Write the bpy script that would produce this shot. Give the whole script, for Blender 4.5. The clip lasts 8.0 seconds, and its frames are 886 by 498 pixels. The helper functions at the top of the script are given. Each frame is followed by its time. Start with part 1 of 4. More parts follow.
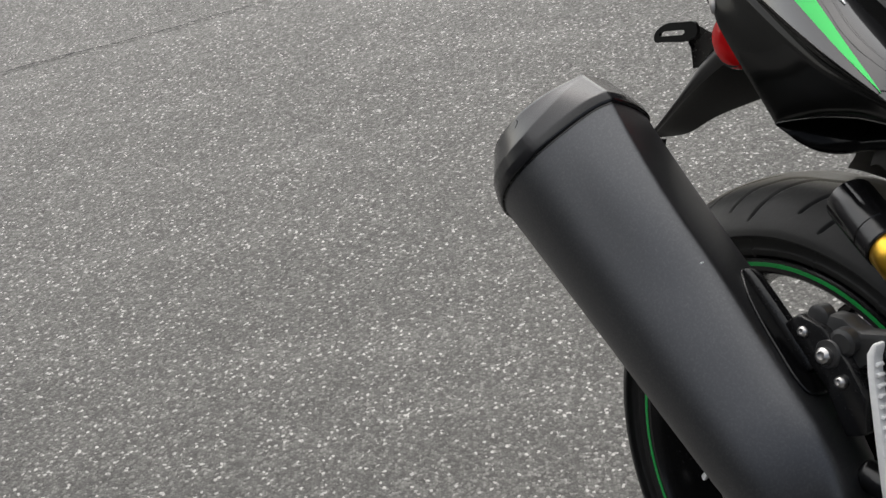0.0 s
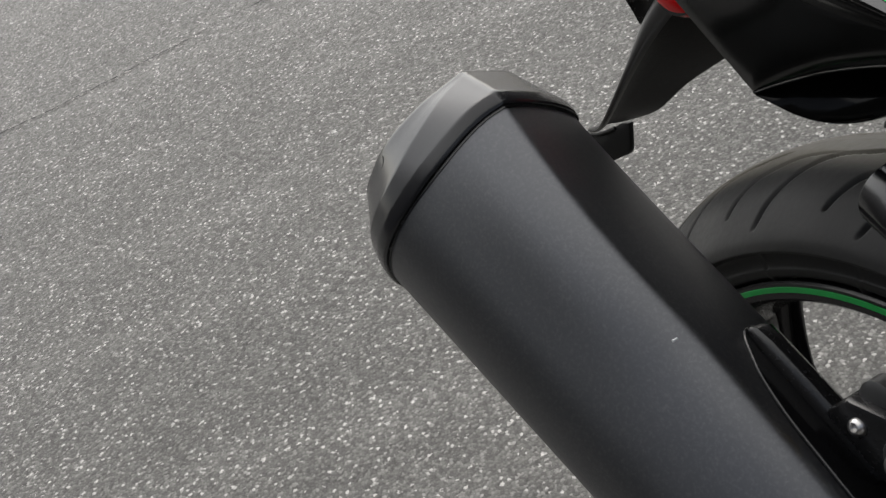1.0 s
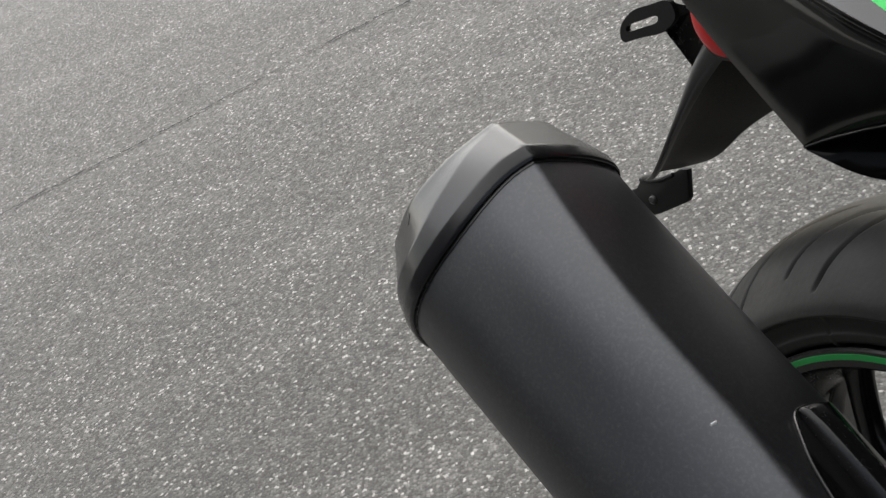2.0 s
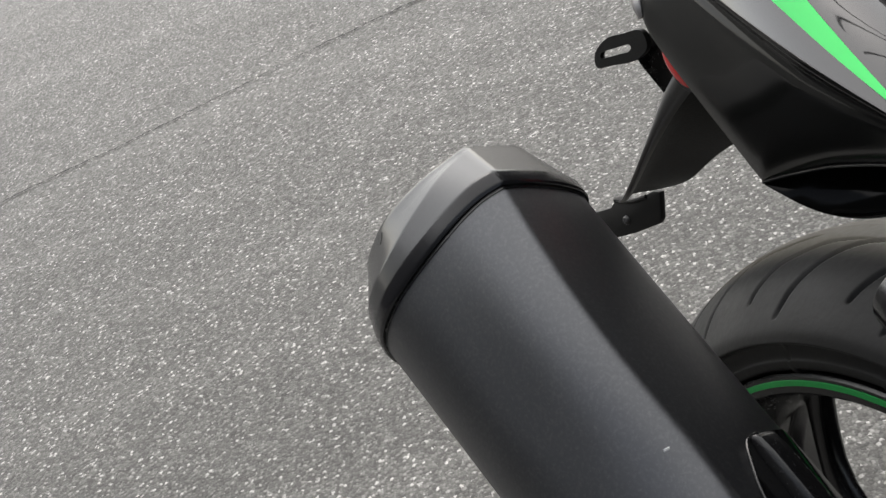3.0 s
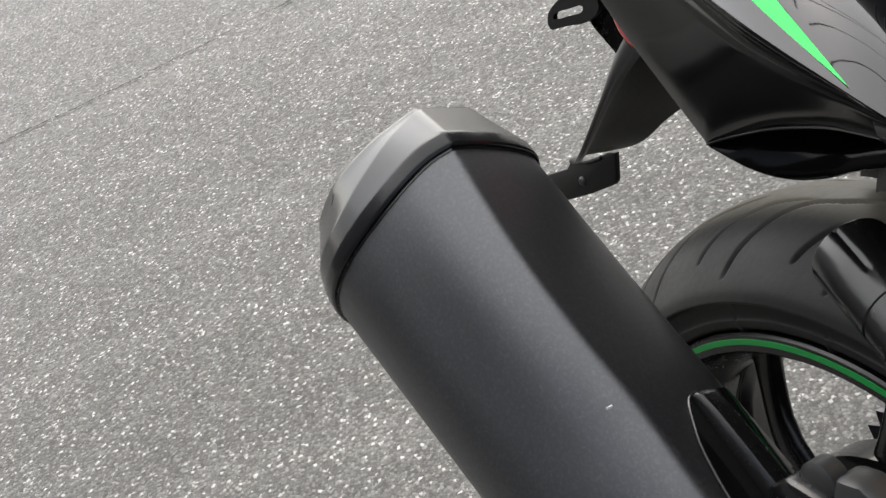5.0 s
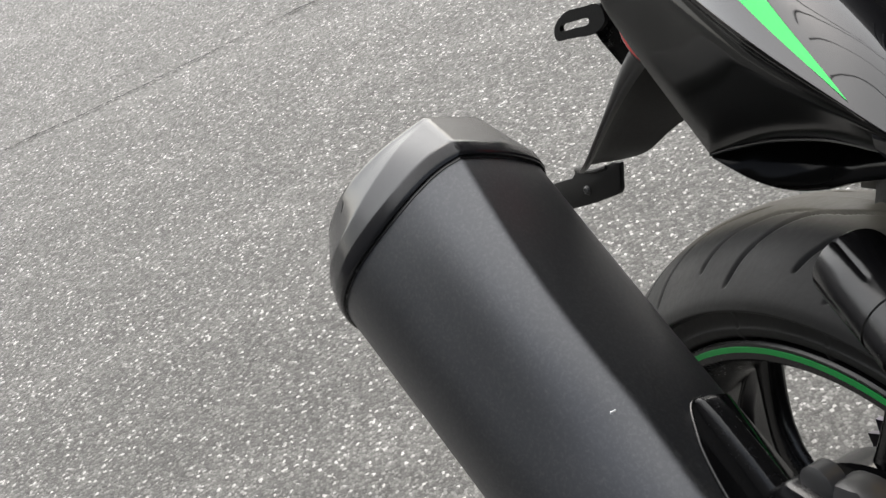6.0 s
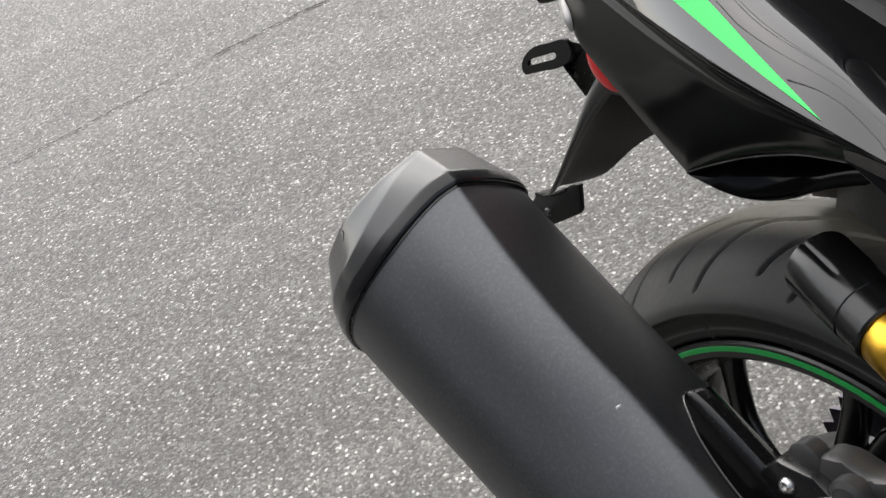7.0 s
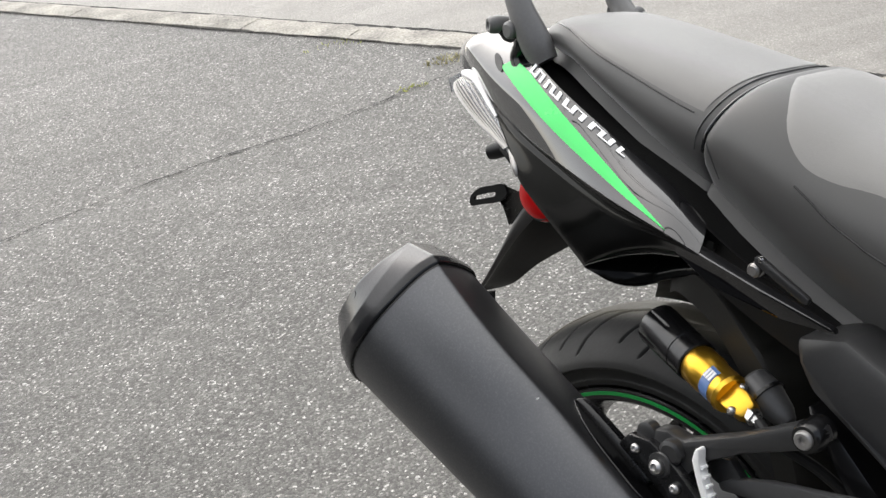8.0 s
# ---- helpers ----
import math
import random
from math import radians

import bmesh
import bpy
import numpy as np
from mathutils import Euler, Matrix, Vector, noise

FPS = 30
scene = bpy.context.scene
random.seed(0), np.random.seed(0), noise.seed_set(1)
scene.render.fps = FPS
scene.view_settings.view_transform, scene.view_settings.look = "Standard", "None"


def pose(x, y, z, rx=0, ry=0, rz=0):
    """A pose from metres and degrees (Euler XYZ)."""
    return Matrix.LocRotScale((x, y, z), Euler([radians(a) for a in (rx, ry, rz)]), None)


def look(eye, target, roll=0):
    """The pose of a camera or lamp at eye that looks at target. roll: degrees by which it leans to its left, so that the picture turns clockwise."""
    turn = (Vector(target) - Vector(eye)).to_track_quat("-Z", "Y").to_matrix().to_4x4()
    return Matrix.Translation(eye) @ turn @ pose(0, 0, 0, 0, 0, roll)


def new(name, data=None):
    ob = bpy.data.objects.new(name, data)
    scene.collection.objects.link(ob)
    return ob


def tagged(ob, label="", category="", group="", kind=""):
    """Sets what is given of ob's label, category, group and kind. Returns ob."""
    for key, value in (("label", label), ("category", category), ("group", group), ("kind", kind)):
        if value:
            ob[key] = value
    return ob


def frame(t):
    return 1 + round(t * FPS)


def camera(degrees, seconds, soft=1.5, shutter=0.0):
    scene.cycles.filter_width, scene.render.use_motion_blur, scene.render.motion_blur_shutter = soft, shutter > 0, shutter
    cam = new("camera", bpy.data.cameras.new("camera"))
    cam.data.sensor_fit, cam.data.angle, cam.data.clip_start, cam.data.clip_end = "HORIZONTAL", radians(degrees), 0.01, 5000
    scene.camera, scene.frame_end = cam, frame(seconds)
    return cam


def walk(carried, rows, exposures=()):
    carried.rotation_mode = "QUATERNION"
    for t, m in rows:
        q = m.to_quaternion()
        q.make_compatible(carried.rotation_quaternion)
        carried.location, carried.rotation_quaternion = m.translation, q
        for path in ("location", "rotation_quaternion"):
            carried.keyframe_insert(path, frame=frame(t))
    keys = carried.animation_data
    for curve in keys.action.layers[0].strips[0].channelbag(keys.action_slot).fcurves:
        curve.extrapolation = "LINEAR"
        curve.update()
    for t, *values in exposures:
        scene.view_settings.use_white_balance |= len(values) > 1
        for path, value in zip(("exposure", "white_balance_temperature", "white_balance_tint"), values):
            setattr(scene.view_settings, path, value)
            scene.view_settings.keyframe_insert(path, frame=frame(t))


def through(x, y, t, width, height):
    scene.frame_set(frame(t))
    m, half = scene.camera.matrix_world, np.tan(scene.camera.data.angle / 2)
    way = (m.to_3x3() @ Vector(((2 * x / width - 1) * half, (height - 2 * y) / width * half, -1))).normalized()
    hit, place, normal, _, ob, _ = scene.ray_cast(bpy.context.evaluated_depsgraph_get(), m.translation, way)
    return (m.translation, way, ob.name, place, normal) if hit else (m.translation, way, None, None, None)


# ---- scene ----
cam = camera(43.0, 8.0, 1.45, 0.0)
PATH = [
    (0, (0.028, -0.011, 1.272), (-0.078, 1.613, 0.11), -9.9),
    (0.2, (0.078, 0.090, 1.215), (-0.064, 1.727, 0.074), -12.5),
    (0.5, (0.099, 0.215, 1.173), (-0.069, 1.795, -0.041), -14.5),
    (0.7, (0.138, 0.289, 1.118), (-0.044, 1.867, -0.098), -18.9),
    (1, (0.164, 0.325, 1.088), (-0.053, 1.942, -0.069), -23.2),
    (1.2, (0.176, 0.345, 1.067), (-0.123, 1.991, -0.029), -25.3),
    (1.5, (0.199, 0.357, 1.055), (-0.163, 1.979, -0.058), -26.3),
    (2, (0.201, 0.375, 1.062), (-0.145, 2.034, 0.0), -25.5),
    (2.2, (0.203, 0.373, 1.07), (-0.132, 2.029, -0.001), -25.3),
    (3.3, (0.22, 0.367, 1.076), (-0.092, 2.029, 0.008), -23.0),
    (3.5, (0.22, 0.371, 1.073), (-0.076, 2.027, -0.008), -22.8),
    (4, (0.226, 0.374, 1.073), (-0.049, 2.033, -0.009), -22.9),
    (4.5, (0.236, 0.369, 1.076), (-0.032, 2.031, -0.004), -22.6),
    (5, (0.23, 0.364, 1.074), (-0.063, 1.982, -0.064), -23.3),
    (5.2, (0.23, 0.362, 1.078), (-0.06, 1.986, -0.054), -23.2),
    (6.3, (0.228, 0.351, 1.086), (-0.077, 1.976, -0.038), -22.5),
    (6.5, (0.225, 0.353, 1.095), (-0.085, 1.974, -0.034), -22.1),
    (6.8, (0.206, 0.335, 1.118), (-0.004, 1.969, -0.016), -21.9),
    (7, (0.182, 0.304, 1.131), (0.043, 1.947, -0.001), -22.7),
    (7.2, (0.166, 0.239, 1.155), (0.082, 1.891, 0.032), -20.7),
    (7.5, (0.16, 0.089, 1.207), (0.185, 1.764, 0.113), -16.3),
    (7.6, (0.145, 0.034, 1.243), (0.2, 1.71, 0.153), -17.2),
    (7.7, (0.136, 0.017, 1.265), (0.161, 1.729, 0.233), -16.3),
    (7.8, (0.102, -0.020, 1.279), (0.162, 1.717, 0.290), -15.1),
    (8, (0.031, -0.088, 1.318), (0.246, 1.654, 0.36), -11.5),
]
EXPOSURES = [(0, 0.48), (0.5, 0.39), (1.5, 0.41), (2, 0.48), (3.3, 0.68), (4, 0.77), (4.5, 0.89), (5.2, 0.93), (6.5, 0.98), (7.2, 0.97), (8, 0.91)]
walk(cam, [(t, look(eye, target, roll)) for t, eye, target, roll in PATH], EXPOSURES)

# ---- light ----
SUN_UP, SUN_TURN = 43, -8
world = bpy.data.worlds.new("sky")
scene.world = world
world.use_nodes = True
wn = world.node_tree.nodes
sky = wn.new("ShaderNodeTexSky")
sky.sky_type, sky.sun_disc = "NISHITA", False
sky.sun_elevation, sky.sun_rotation = radians(SUN_UP), radians(SUN_TURN)
sky.air_density, sky.dust_density, sky.ozone_density = 1.0, 2.0, 1.0
grey = wn.new("ShaderNodeHueSaturation")
grey.inputs["Saturation"].default_value = 0.4
world.node_tree.links.new(sky.outputs["Color"], grey.inputs["Color"])
world.node_tree.links.new(grey.outputs["Color"], wn["Background"].inputs["Color"])
wn["Background"].inputs["Strength"].default_value = 0.15
sun = new("sun", bpy.data.lights.new("sun", "SUN"))
sun.data.energy, sun.data.angle, sun.data.color = 2.4, radians(142), (1.0, 0.962, 0.885)
sun.matrix_world = look((0, 0, 0), (-math.sin(radians(SUN_TURN)) * math.cos(radians(SUN_UP)), -math.cos(radians(SUN_TURN)) * math.cos(radians(SUN_UP)), -math.sin(radians(SUN_UP))))
sun.location = (0, 0, 6)


# ---- materials ----
def material(name, colour, rough=0.5, metal=0.0, spread=0.15, grain=60.0, bump=0.0, blotch=6.0, coat=0.0, spec=0.5, sheen=0.0):
    """A surface with variation at two scales (blotch and grain, per metre), uneven gloss and fine relief."""
    m = bpy.data.materials.new(name)
    m.use_nodes = True
    n, l = m.node_tree.nodes, m.node_tree.links
    b = n["Principled BSDF"]
    b.inputs["Metallic"].default_value, b.inputs["Coat Weight"].default_value = metal, coat
    b.inputs["Coat Roughness"].default_value = 0.02
    b.inputs["Specular IOR Level"].default_value = spec
    b.inputs["Sheen Weight"].default_value, b.inputs["Sheen Roughness"].default_value = sheen, 0.45
    co = n.new("ShaderNodeTexCoord")
    fine, broad = n.new("ShaderNodeTexNoise"), n.new("ShaderNodeTexNoise")
    fine.inputs["Scale"].default_value, broad.inputs["Scale"].default_value = grain, blotch
    fine.inputs["Detail"].default_value, broad.inputs["Detail"].default_value = 4, 3
    l.new(co.outputs["Object"], fine.inputs["Vector"]), l.new(co.outputs["Object"], broad.inputs["Vector"])
    add = n.new("ShaderNodeMath")
    add.operation = "ADD"
    l.new(fine.outputs["Fac"], add.inputs[0]), l.new(broad.outputs["Fac"], add.inputs[1])
    tone = n.new("ShaderNodeMapRange")
    tone.inputs["From Min"].default_value, tone.inputs["From Max"].default_value = 0.6, 1.4
    tone.inputs["To Min"].default_value, tone.inputs["To Max"].default_value = 1 - spread, 1 + spread
    l.new(add.outputs[0], tone.inputs["Value"])
    mul = n.new("ShaderNodeVectorMath")
    mul.operation = "SCALE"
    mul.inputs[0].default_value = colour
    l.new(tone.outputs["Result"], mul.inputs["Scale"])
    l.new(mul.outputs["Vector"], b.inputs["Base Color"])
    gloss = n.new("ShaderNodeMapRange")
    gloss.inputs["From Min"].default_value, gloss.inputs["From Max"].default_value = 0.6, 1.4
    gloss.inputs["To Min"].default_value, gloss.inputs["To Max"].default_value = rough * 0.85, min(1, rough * 1.15)
    l.new(add.outputs[0], gloss.inputs["Value"])
    l.new(gloss.outputs["Result"], b.inputs["Roughness"])
    if bump:
        bn = n.new("ShaderNodeBump")
        bn.inputs["Strength"].default_value, bn.inputs["Distance"].default_value = bump, 0.001
        l.new(fine.outputs["Fac"], bn.inputs["Height"])
        l.new(bn.outputs["Normal"], b.inputs["Normal"])
    return m


def asphalt(name, dark, mid, light, chip, sparkle, tilt):
    """Worn asphalt: pale and dark stone chips in grey binder, with dusty blotches."""
    m = bpy.data.materials.new(name)
    m.use_nodes = True
    n, l = m.node_tree.nodes, m.node_tree.links
    b = n["Principled BSDF"]
    co = n.new("ShaderNodeTexCoord")
    warp = n.new("ShaderNodeTexNoise")
    warp.inputs["Scale"].default_value = chip * 1.4
    mix = n.new("ShaderNodeVectorMath")
    mix.operation = "MULTIPLY_ADD"
    mix.inputs[1].default_value = (1.1 / chip,) * 3
    l.new(co.outputs["Object"], warp.inputs["Vector"]), l.new(warp.outputs["Color"], mix.inputs[0]), l.new(co.outputs["Object"], mix.inputs[2])
    cell = n.new("ShaderNodeTexVoronoi")
    cell.inputs["Scale"].default_value = chip
    l.new(mix.outputs["Vector"], cell.inputs["Vector"])
    one = n.new("ShaderNodeSeparateColor")
    l.new(cell.outputs["Color"], one.inputs["Color"])
    ramp = n.new("ShaderNodeValToRGB")
    e = ramp.color_ramp.elements
    e[0].position, e[0].color = 0.0, (*dark, 1)
    e[1].position, e[1].color = 0.50, (*mid, 1)
    for p, c in ((0.82, light), (0.94, tuple(1.35 * v for v in light)), (0.990, sparkle)):
        e.new(p).color = (*c, 1)
    l.new(one.outputs["Red"], ramp.inputs["Fac"])
    edge = n.new("ShaderNodeMapRange")
    edge.inputs["From Min"].default_value, edge.inputs["From Max"].default_value = 0.35, 0.75
    edge.inputs["To Min"].default_value, edge.inputs["To Max"].default_value = 1.0, 0.74
    l.new(cell.outputs["Distance"], edge.inputs["Value"])
    broad, dust = n.new("ShaderNodeTexNoise"), n.new("ShaderNodeTexNoise")
    broad.inputs["Scale"].default_value, broad.inputs["Detail"].default_value = 1.3, 6
    dust.inputs["Scale"].default_value, dust.inputs["Detail"].default_value = 9, 5
    l.new(co.outputs["Object"], broad.inputs["Vector"]), l.new(co.outputs["Object"], dust.inputs["Vector"])
    add = n.new("ShaderNodeMath")
    add.operation = "ADD"
    l.new(broad.outputs["Fac"], add.inputs[0]), l.new(dust.outputs["Fac"], add.inputs[1])
    lay = n.new("ShaderNodeMapping")
    lay.inputs["Rotation"].default_value = (0, 0, radians(-22))
    lay.inputs["Scale"].default_value = (0.7, 3.2, 1)
    streak = n.new("ShaderNodeTexNoise")
    streak.inputs["Scale"].default_value, streak.inputs["Detail"].default_value = 1.6, 5
    l.new(co.outputs["Object"], lay.inputs["Vector"]), l.new(lay.outputs["Vector"], streak.inputs["Vector"])
    pale = n.new("ShaderNodeMapRange")
    pale.inputs["From Min"].default_value, pale.inputs["From Max"].default_value = 0.52, 0.70
    pale.inputs["To Min"].default_value, pale.inputs["To Max"].default_value = -0.04, 0.55
    l.new(streak.outputs["Fac"], pale.inputs["Value"])
    both = n.new("ShaderNodeMath")
    both.operation = "ADD"
    l.new(add.outputs[0], both.inputs[0]), l.new(pale.outputs["Result"], both.inputs[1])
    add = both
    tone = n.new("ShaderNodeMapRange")
    tone.inputs["From Min"].default_value, tone.inputs["From Max"].default_value = 0.6, 1.4
    tone.inputs["To Min"].default_value, tone.inputs["To Max"].default_value = 0.87, 1.13
    l.new(add.outputs[0], tone.inputs["Value"])
    f = n.new("ShaderNodeMath")
    f.operation = "MULTIPLY"
    l.new(edge.outputs["Result"], f.inputs[0]), l.new(tone.outputs["Result"], f.inputs[1])
    mul = n.new("ShaderNodeVectorMath")
    mul.operation = "SCALE"
    l.new(ramp.outputs["Color"], mul.inputs[0]), l.new(f.outputs[0], mul.inputs["Scale"])
    l.new(mul.outputs["Vector"], b.inputs["Base Color"])
    # every chip lies at its own tilt, some polished
    b.inputs["Specular IOR Level"].default_value = 0.10
    geo, lean, tip, unit = n.new("ShaderNodeNewGeometry"), n.new("ShaderNodeVectorMath"), n.new("ShaderNodeVectorMath"), n.new("ShaderNodeVectorMath")
    lean.operation, tip.operation, unit.operation = "SUBTRACT", "MULTIPLY_ADD", "NORMALIZE"
    lean.inputs[1].default_value = (0.5, 0.5, 0.5)
    tip.inputs[1].default_value = (tilt, tilt, 0)
    l.new(cell.outputs["Color"], lean.inputs[0]), l.new(lean.outputs["Vector"], tip.inputs[0]), l.new(geo.outputs["Normal"], tip.inputs[2])
    l.new(tip.outputs["Vector"], unit.inputs[0])
    polish = n.new("ShaderNodeMapRange")
    polish.inputs["To Min"].default_value, polish.inputs["To Max"].default_value = 0.75, 0.35
    l.new(one.outputs["Green"], polish.inputs["Value"]), l.new(polish.outputs["Result"], b.inputs["Roughness"])
    bn = n.new("ShaderNodeBump")
    l.new(unit.outputs["Vector"], bn.inputs["Normal"])
    bn.invert = True
    bn.inputs["Strength"].default_value, bn.inputs["Distance"].default_value = 0.55, 0.002
    l.new(cell.outputs["Distance"], bn.inputs["Height"])
    l.new(bn.outputs["Normal"], b.inputs["Normal"])
    return m


M_ASPHALT = asphalt("asphalt", (0.098, 0.0955, 0.0895), (0.1405, 0.1368, 0.1282), (0.187, 0.182, 0.171), 208, (0.52, 0.50, 0.475), 0.15)
M_ROAD = asphalt("road_asphalt", (0.272, 0.259, 0.240), (0.292, 0.278, 0.258), (0.306, 0.292, 0.270), 260, (0.36, 0.344, 0.32), 0.05)
M_KERB = material("kerb_concrete", (0.30, 0.283, 0.25), 0.85, spread=0.75, grain=90, blotch=5, bump=0.9)
M_CRACK = material("crack_dirt", (0.017, 0.016, 0.0145), 0.95, spread=0.4, grain=90, bump=0.6)
M_GRASS = material("grass", (0.58, 0.60, 0.18), 0.6, spread=0.4, grain=40)
M_DRY = material("dry_grass", (0.46, 0.42, 0.22), 0.7, spread=0.4, grain=40)
M_MUFFLER = material("muffler_black", (0.0040, 0.0042, 0.0050), 0.39, spread=0.25, grain=2200, blotch=9, bump=0.10, spec=0.67)
M_MUFFLER.node_tree.nodes["Principled BSDF"].inputs["IOR"].default_value = 1.75
M_MUFFLER.node_tree.nodes["Principled BSDF"].inputs["Specular Tint"].default_value = (0.93, 0.945, 1.0, 1)
mn, ml = M_MUFFLER.node_tree.nodes, M_MUFFLER.node_tree.links
where, speck, share, dusty = [mn.new(k) for k in ("ShaderNodeTexCoord", "ShaderNodeTexNoise", "ShaderNodeMapRange", "ShaderNodeMix")]
dusty.data_type = "RGBA"
speck.inputs["Scale"].default_value, speck.inputs["Detail"].default_value, speck.inputs["Roughness"].default_value = 420, 6, 0.75
share.inputs["From Min"].default_value, share.inputs["From Max"].default_value = 0.48, 0.72
share.inputs["To Min"].default_value, share.inputs["To Max"].default_value = 0.0, 0.5
ml.new(where.outputs["Object"], speck.inputs["Vector"]), ml.new(speck.outputs["Fac"], share.inputs["Value"]), ml.new(share.outputs["Result"], dusty.inputs["Factor"])
ml.new(mn["Principled BSDF"].inputs["Base Color"].links[0].from_socket, dusty.inputs["A"])
dusty.inputs["B"].default_value = (0.078, 0.079, 0.076, 1)
ml.new(dusty.outputs["Result"], mn["Principled BSDF"].inputs["Base Color"])
M_CAP = material("muffler_cap", (0.010, 0.010, 0.011), 0.2, spread=0.1, grain=300, blotch=12, bump=0.02, spec=0.36)
M_CAP.node_tree.nodes["Principled BSDF"].inputs["IOR"].default_value = 1.55
M_GLOSS = material("gloss_black", (0.004, 0.004, 0.0045), 0.10, spread=0.1, grain=40, spec=0.27)
M_SKIRT = material("moulded_gloss_black", (0.0045, 0.0047, 0.0044), 0.14, spread=0.15, grain=60, blotch=9, spec=0.12)
M_PAINT = material("clearcoated_black", (0.004, 0.004, 0.0048), 0.03, spread=0.1, grain=40, coat=1.0, spec=0.36)
M_SATIN = material("satin_black", (0.006, 0.006, 0.0065), 0.25, spread=0.2, grain=300, bump=0.05)
M_PLASTIC = material("black_plastic", (0.0055, 0.0055, 0.0055), 0.45, spread=0.2, grain=500, bump=0.2, spec=0.32)
M_GUARD = material("moulded_black_plastic", (0.006, 0.006, 0.006), 0.5, spread=0.2, grain=500, bump=0.2, spec=0.16)
M_BLADE = material("mudguard_black", (0.0055, 0.0055, 0.0055), 0.5, spread=0.2, grain=500, bump=0.2, spec=0.10)
# paler copy of the guard's black plastic: sky light on its rolled edge, painted
M_GUARDLIT = material("mudguard_lit_edge", (0.075, 0.0745, 0.072), 0.36, spread=0.15, grain=400, bump=0.1, spec=0.5)
M_LINER = material("dusty_liner_plastic", (0.021, 0.020, 0.0175), 0.5, spread=0.3, grain=400, blotch=9, bump=0.2, spec=0.4)
M_RUBBER = material("tyre_rubber", (0.0105, 0.0105, 0.0105), 0.58, spread=0.3, grain=180, blotch=14, bump=0.25, spec=0.35)
M_TYRE = material("dusty_tyre", (0.0105, 0.0105, 0.0105), 0.58, spread=0.3, grain=180, blotch=14, bump=0.25, spec=0.35)
tn, tl = M_TYRE.node_tree.nodes, M_TYRE.node_tree.links
spot, axis, size, band, worn = [tn.new(k) for k in ("ShaderNodeTexCoord", "ShaderNodeSeparateXYZ", "ShaderNodeMath", "ShaderNodeMapRange", "ShaderNodeMix")]
size.operation, worn.data_type = "ABSOLUTE", "RGBA"
band.interpolation_type = "SMOOTHSTEP"
band.inputs["From Min"].default_value, band.inputs["From Max"].default_value = 0.020, 0.044
band.inputs["To Min"].default_value, band.inputs["To Max"].default_value = 0.75, 0.0
tl.new(spot.outputs["Object"], axis.inputs[0]), tl.new(axis.outputs["Y"], size.inputs[0]), tl.new(size.outputs[0], band.inputs["Value"])
tl.new(band.outputs["Result"], worn.inputs["Factor"])
tl.new(tn["Principled BSDF"].inputs["Base Color"].links[0].from_socket, worn.inputs["A"])
worn.inputs["B"].default_value = (0.150, 0.136, 0.106, 1)
tl.new(worn.outputs["Result"], tn["Principled BSDF"].inputs["Base Color"])
M_GREEN = material("green_decal", (0.02, 0.62, 0.10), 0.25, spread=0.05, grain=30)
M_TAPE = material("green_rim_tape", (0.004, 0.30, 0.055), 0.4, spread=0.1, grain=60)
M_WHITE = material("white_decal", (0.8, 0.8, 0.8), 0.3, spread=0.08, grain=50)
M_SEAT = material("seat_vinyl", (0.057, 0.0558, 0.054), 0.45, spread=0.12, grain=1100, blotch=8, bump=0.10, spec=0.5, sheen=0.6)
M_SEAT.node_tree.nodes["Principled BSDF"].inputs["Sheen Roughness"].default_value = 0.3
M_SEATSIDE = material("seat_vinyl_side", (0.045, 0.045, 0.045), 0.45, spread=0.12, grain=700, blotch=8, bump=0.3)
# paler copy of the seat vinyl: skylight on the pillion top, put into the colour
M_SEATLIT = material("seat_vinyl_lit_top", (0.100, 0.096, 0.090), 0.48, spread=0.12, grain=1000, blotch=8, bump=0.18, spec=0.6, sheen=0.6)
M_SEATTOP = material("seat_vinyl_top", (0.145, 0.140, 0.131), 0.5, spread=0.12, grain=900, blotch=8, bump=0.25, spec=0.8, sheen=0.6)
M_GOLD = material("gold_anodised", (0.78, 0.45, 0.05), 0.33, metal=1.0, spread=0.08, grain=200)
M_BLUE = material("blue_label", (0.11, 0.19, 0.40), 0.35, spread=0.1, grain=80)
M_STEEL = material("steel", (0.50, 0.49, 0.48), 0.28, metal=1.0, spread=0.15, grain=250)
M_ALLOY = material("cast_alloy", (0.92, 0.92, 0.91), 0.3, metal=0.1, spread=0.1, grain=200)
M_GREYMETAL = material("painted_frame", (0.027, 0.027, 0.0275), 0.38, spread=0.15, grain=250, bump=0.05)
M_PLATEGREY = material("grey_satin_plate", (0.055, 0.055, 0.056), 0.38, spread=0.15, grain=250, bump=0.05)
M_DULL = material("dull_zinc", (0.34, 0.33, 0.32), 0.4, metal=0.7, spread=0.15, grain=250)
M_HOOP = material("hoop_paint", (0.145, 0.143, 0.14), 0.33, spread=0.12, grain=300, bump=0.05)
M_BLOCKER = material("blocker_grey", (0.055, 0.055, 0.058), 0.9, spread=0.2, grain=30, blotch=1.5, bump=0.4)
M_CHAIN = material("chain_steel", (0.10, 0.09, 0.11), 0.4, metal=0.8, spread=0.3, grain=200)


def lens(name, colour, rough=0.08, through=0.9):
    m = material(name, colour, rough, spread=0.05, grain=90)
    b = m.node_tree.nodes["Principled BSDF"]
    b.inputs["Transmission Weight"].default_value, b.inputs["IOR"].default_value = through, 1.49
    return m


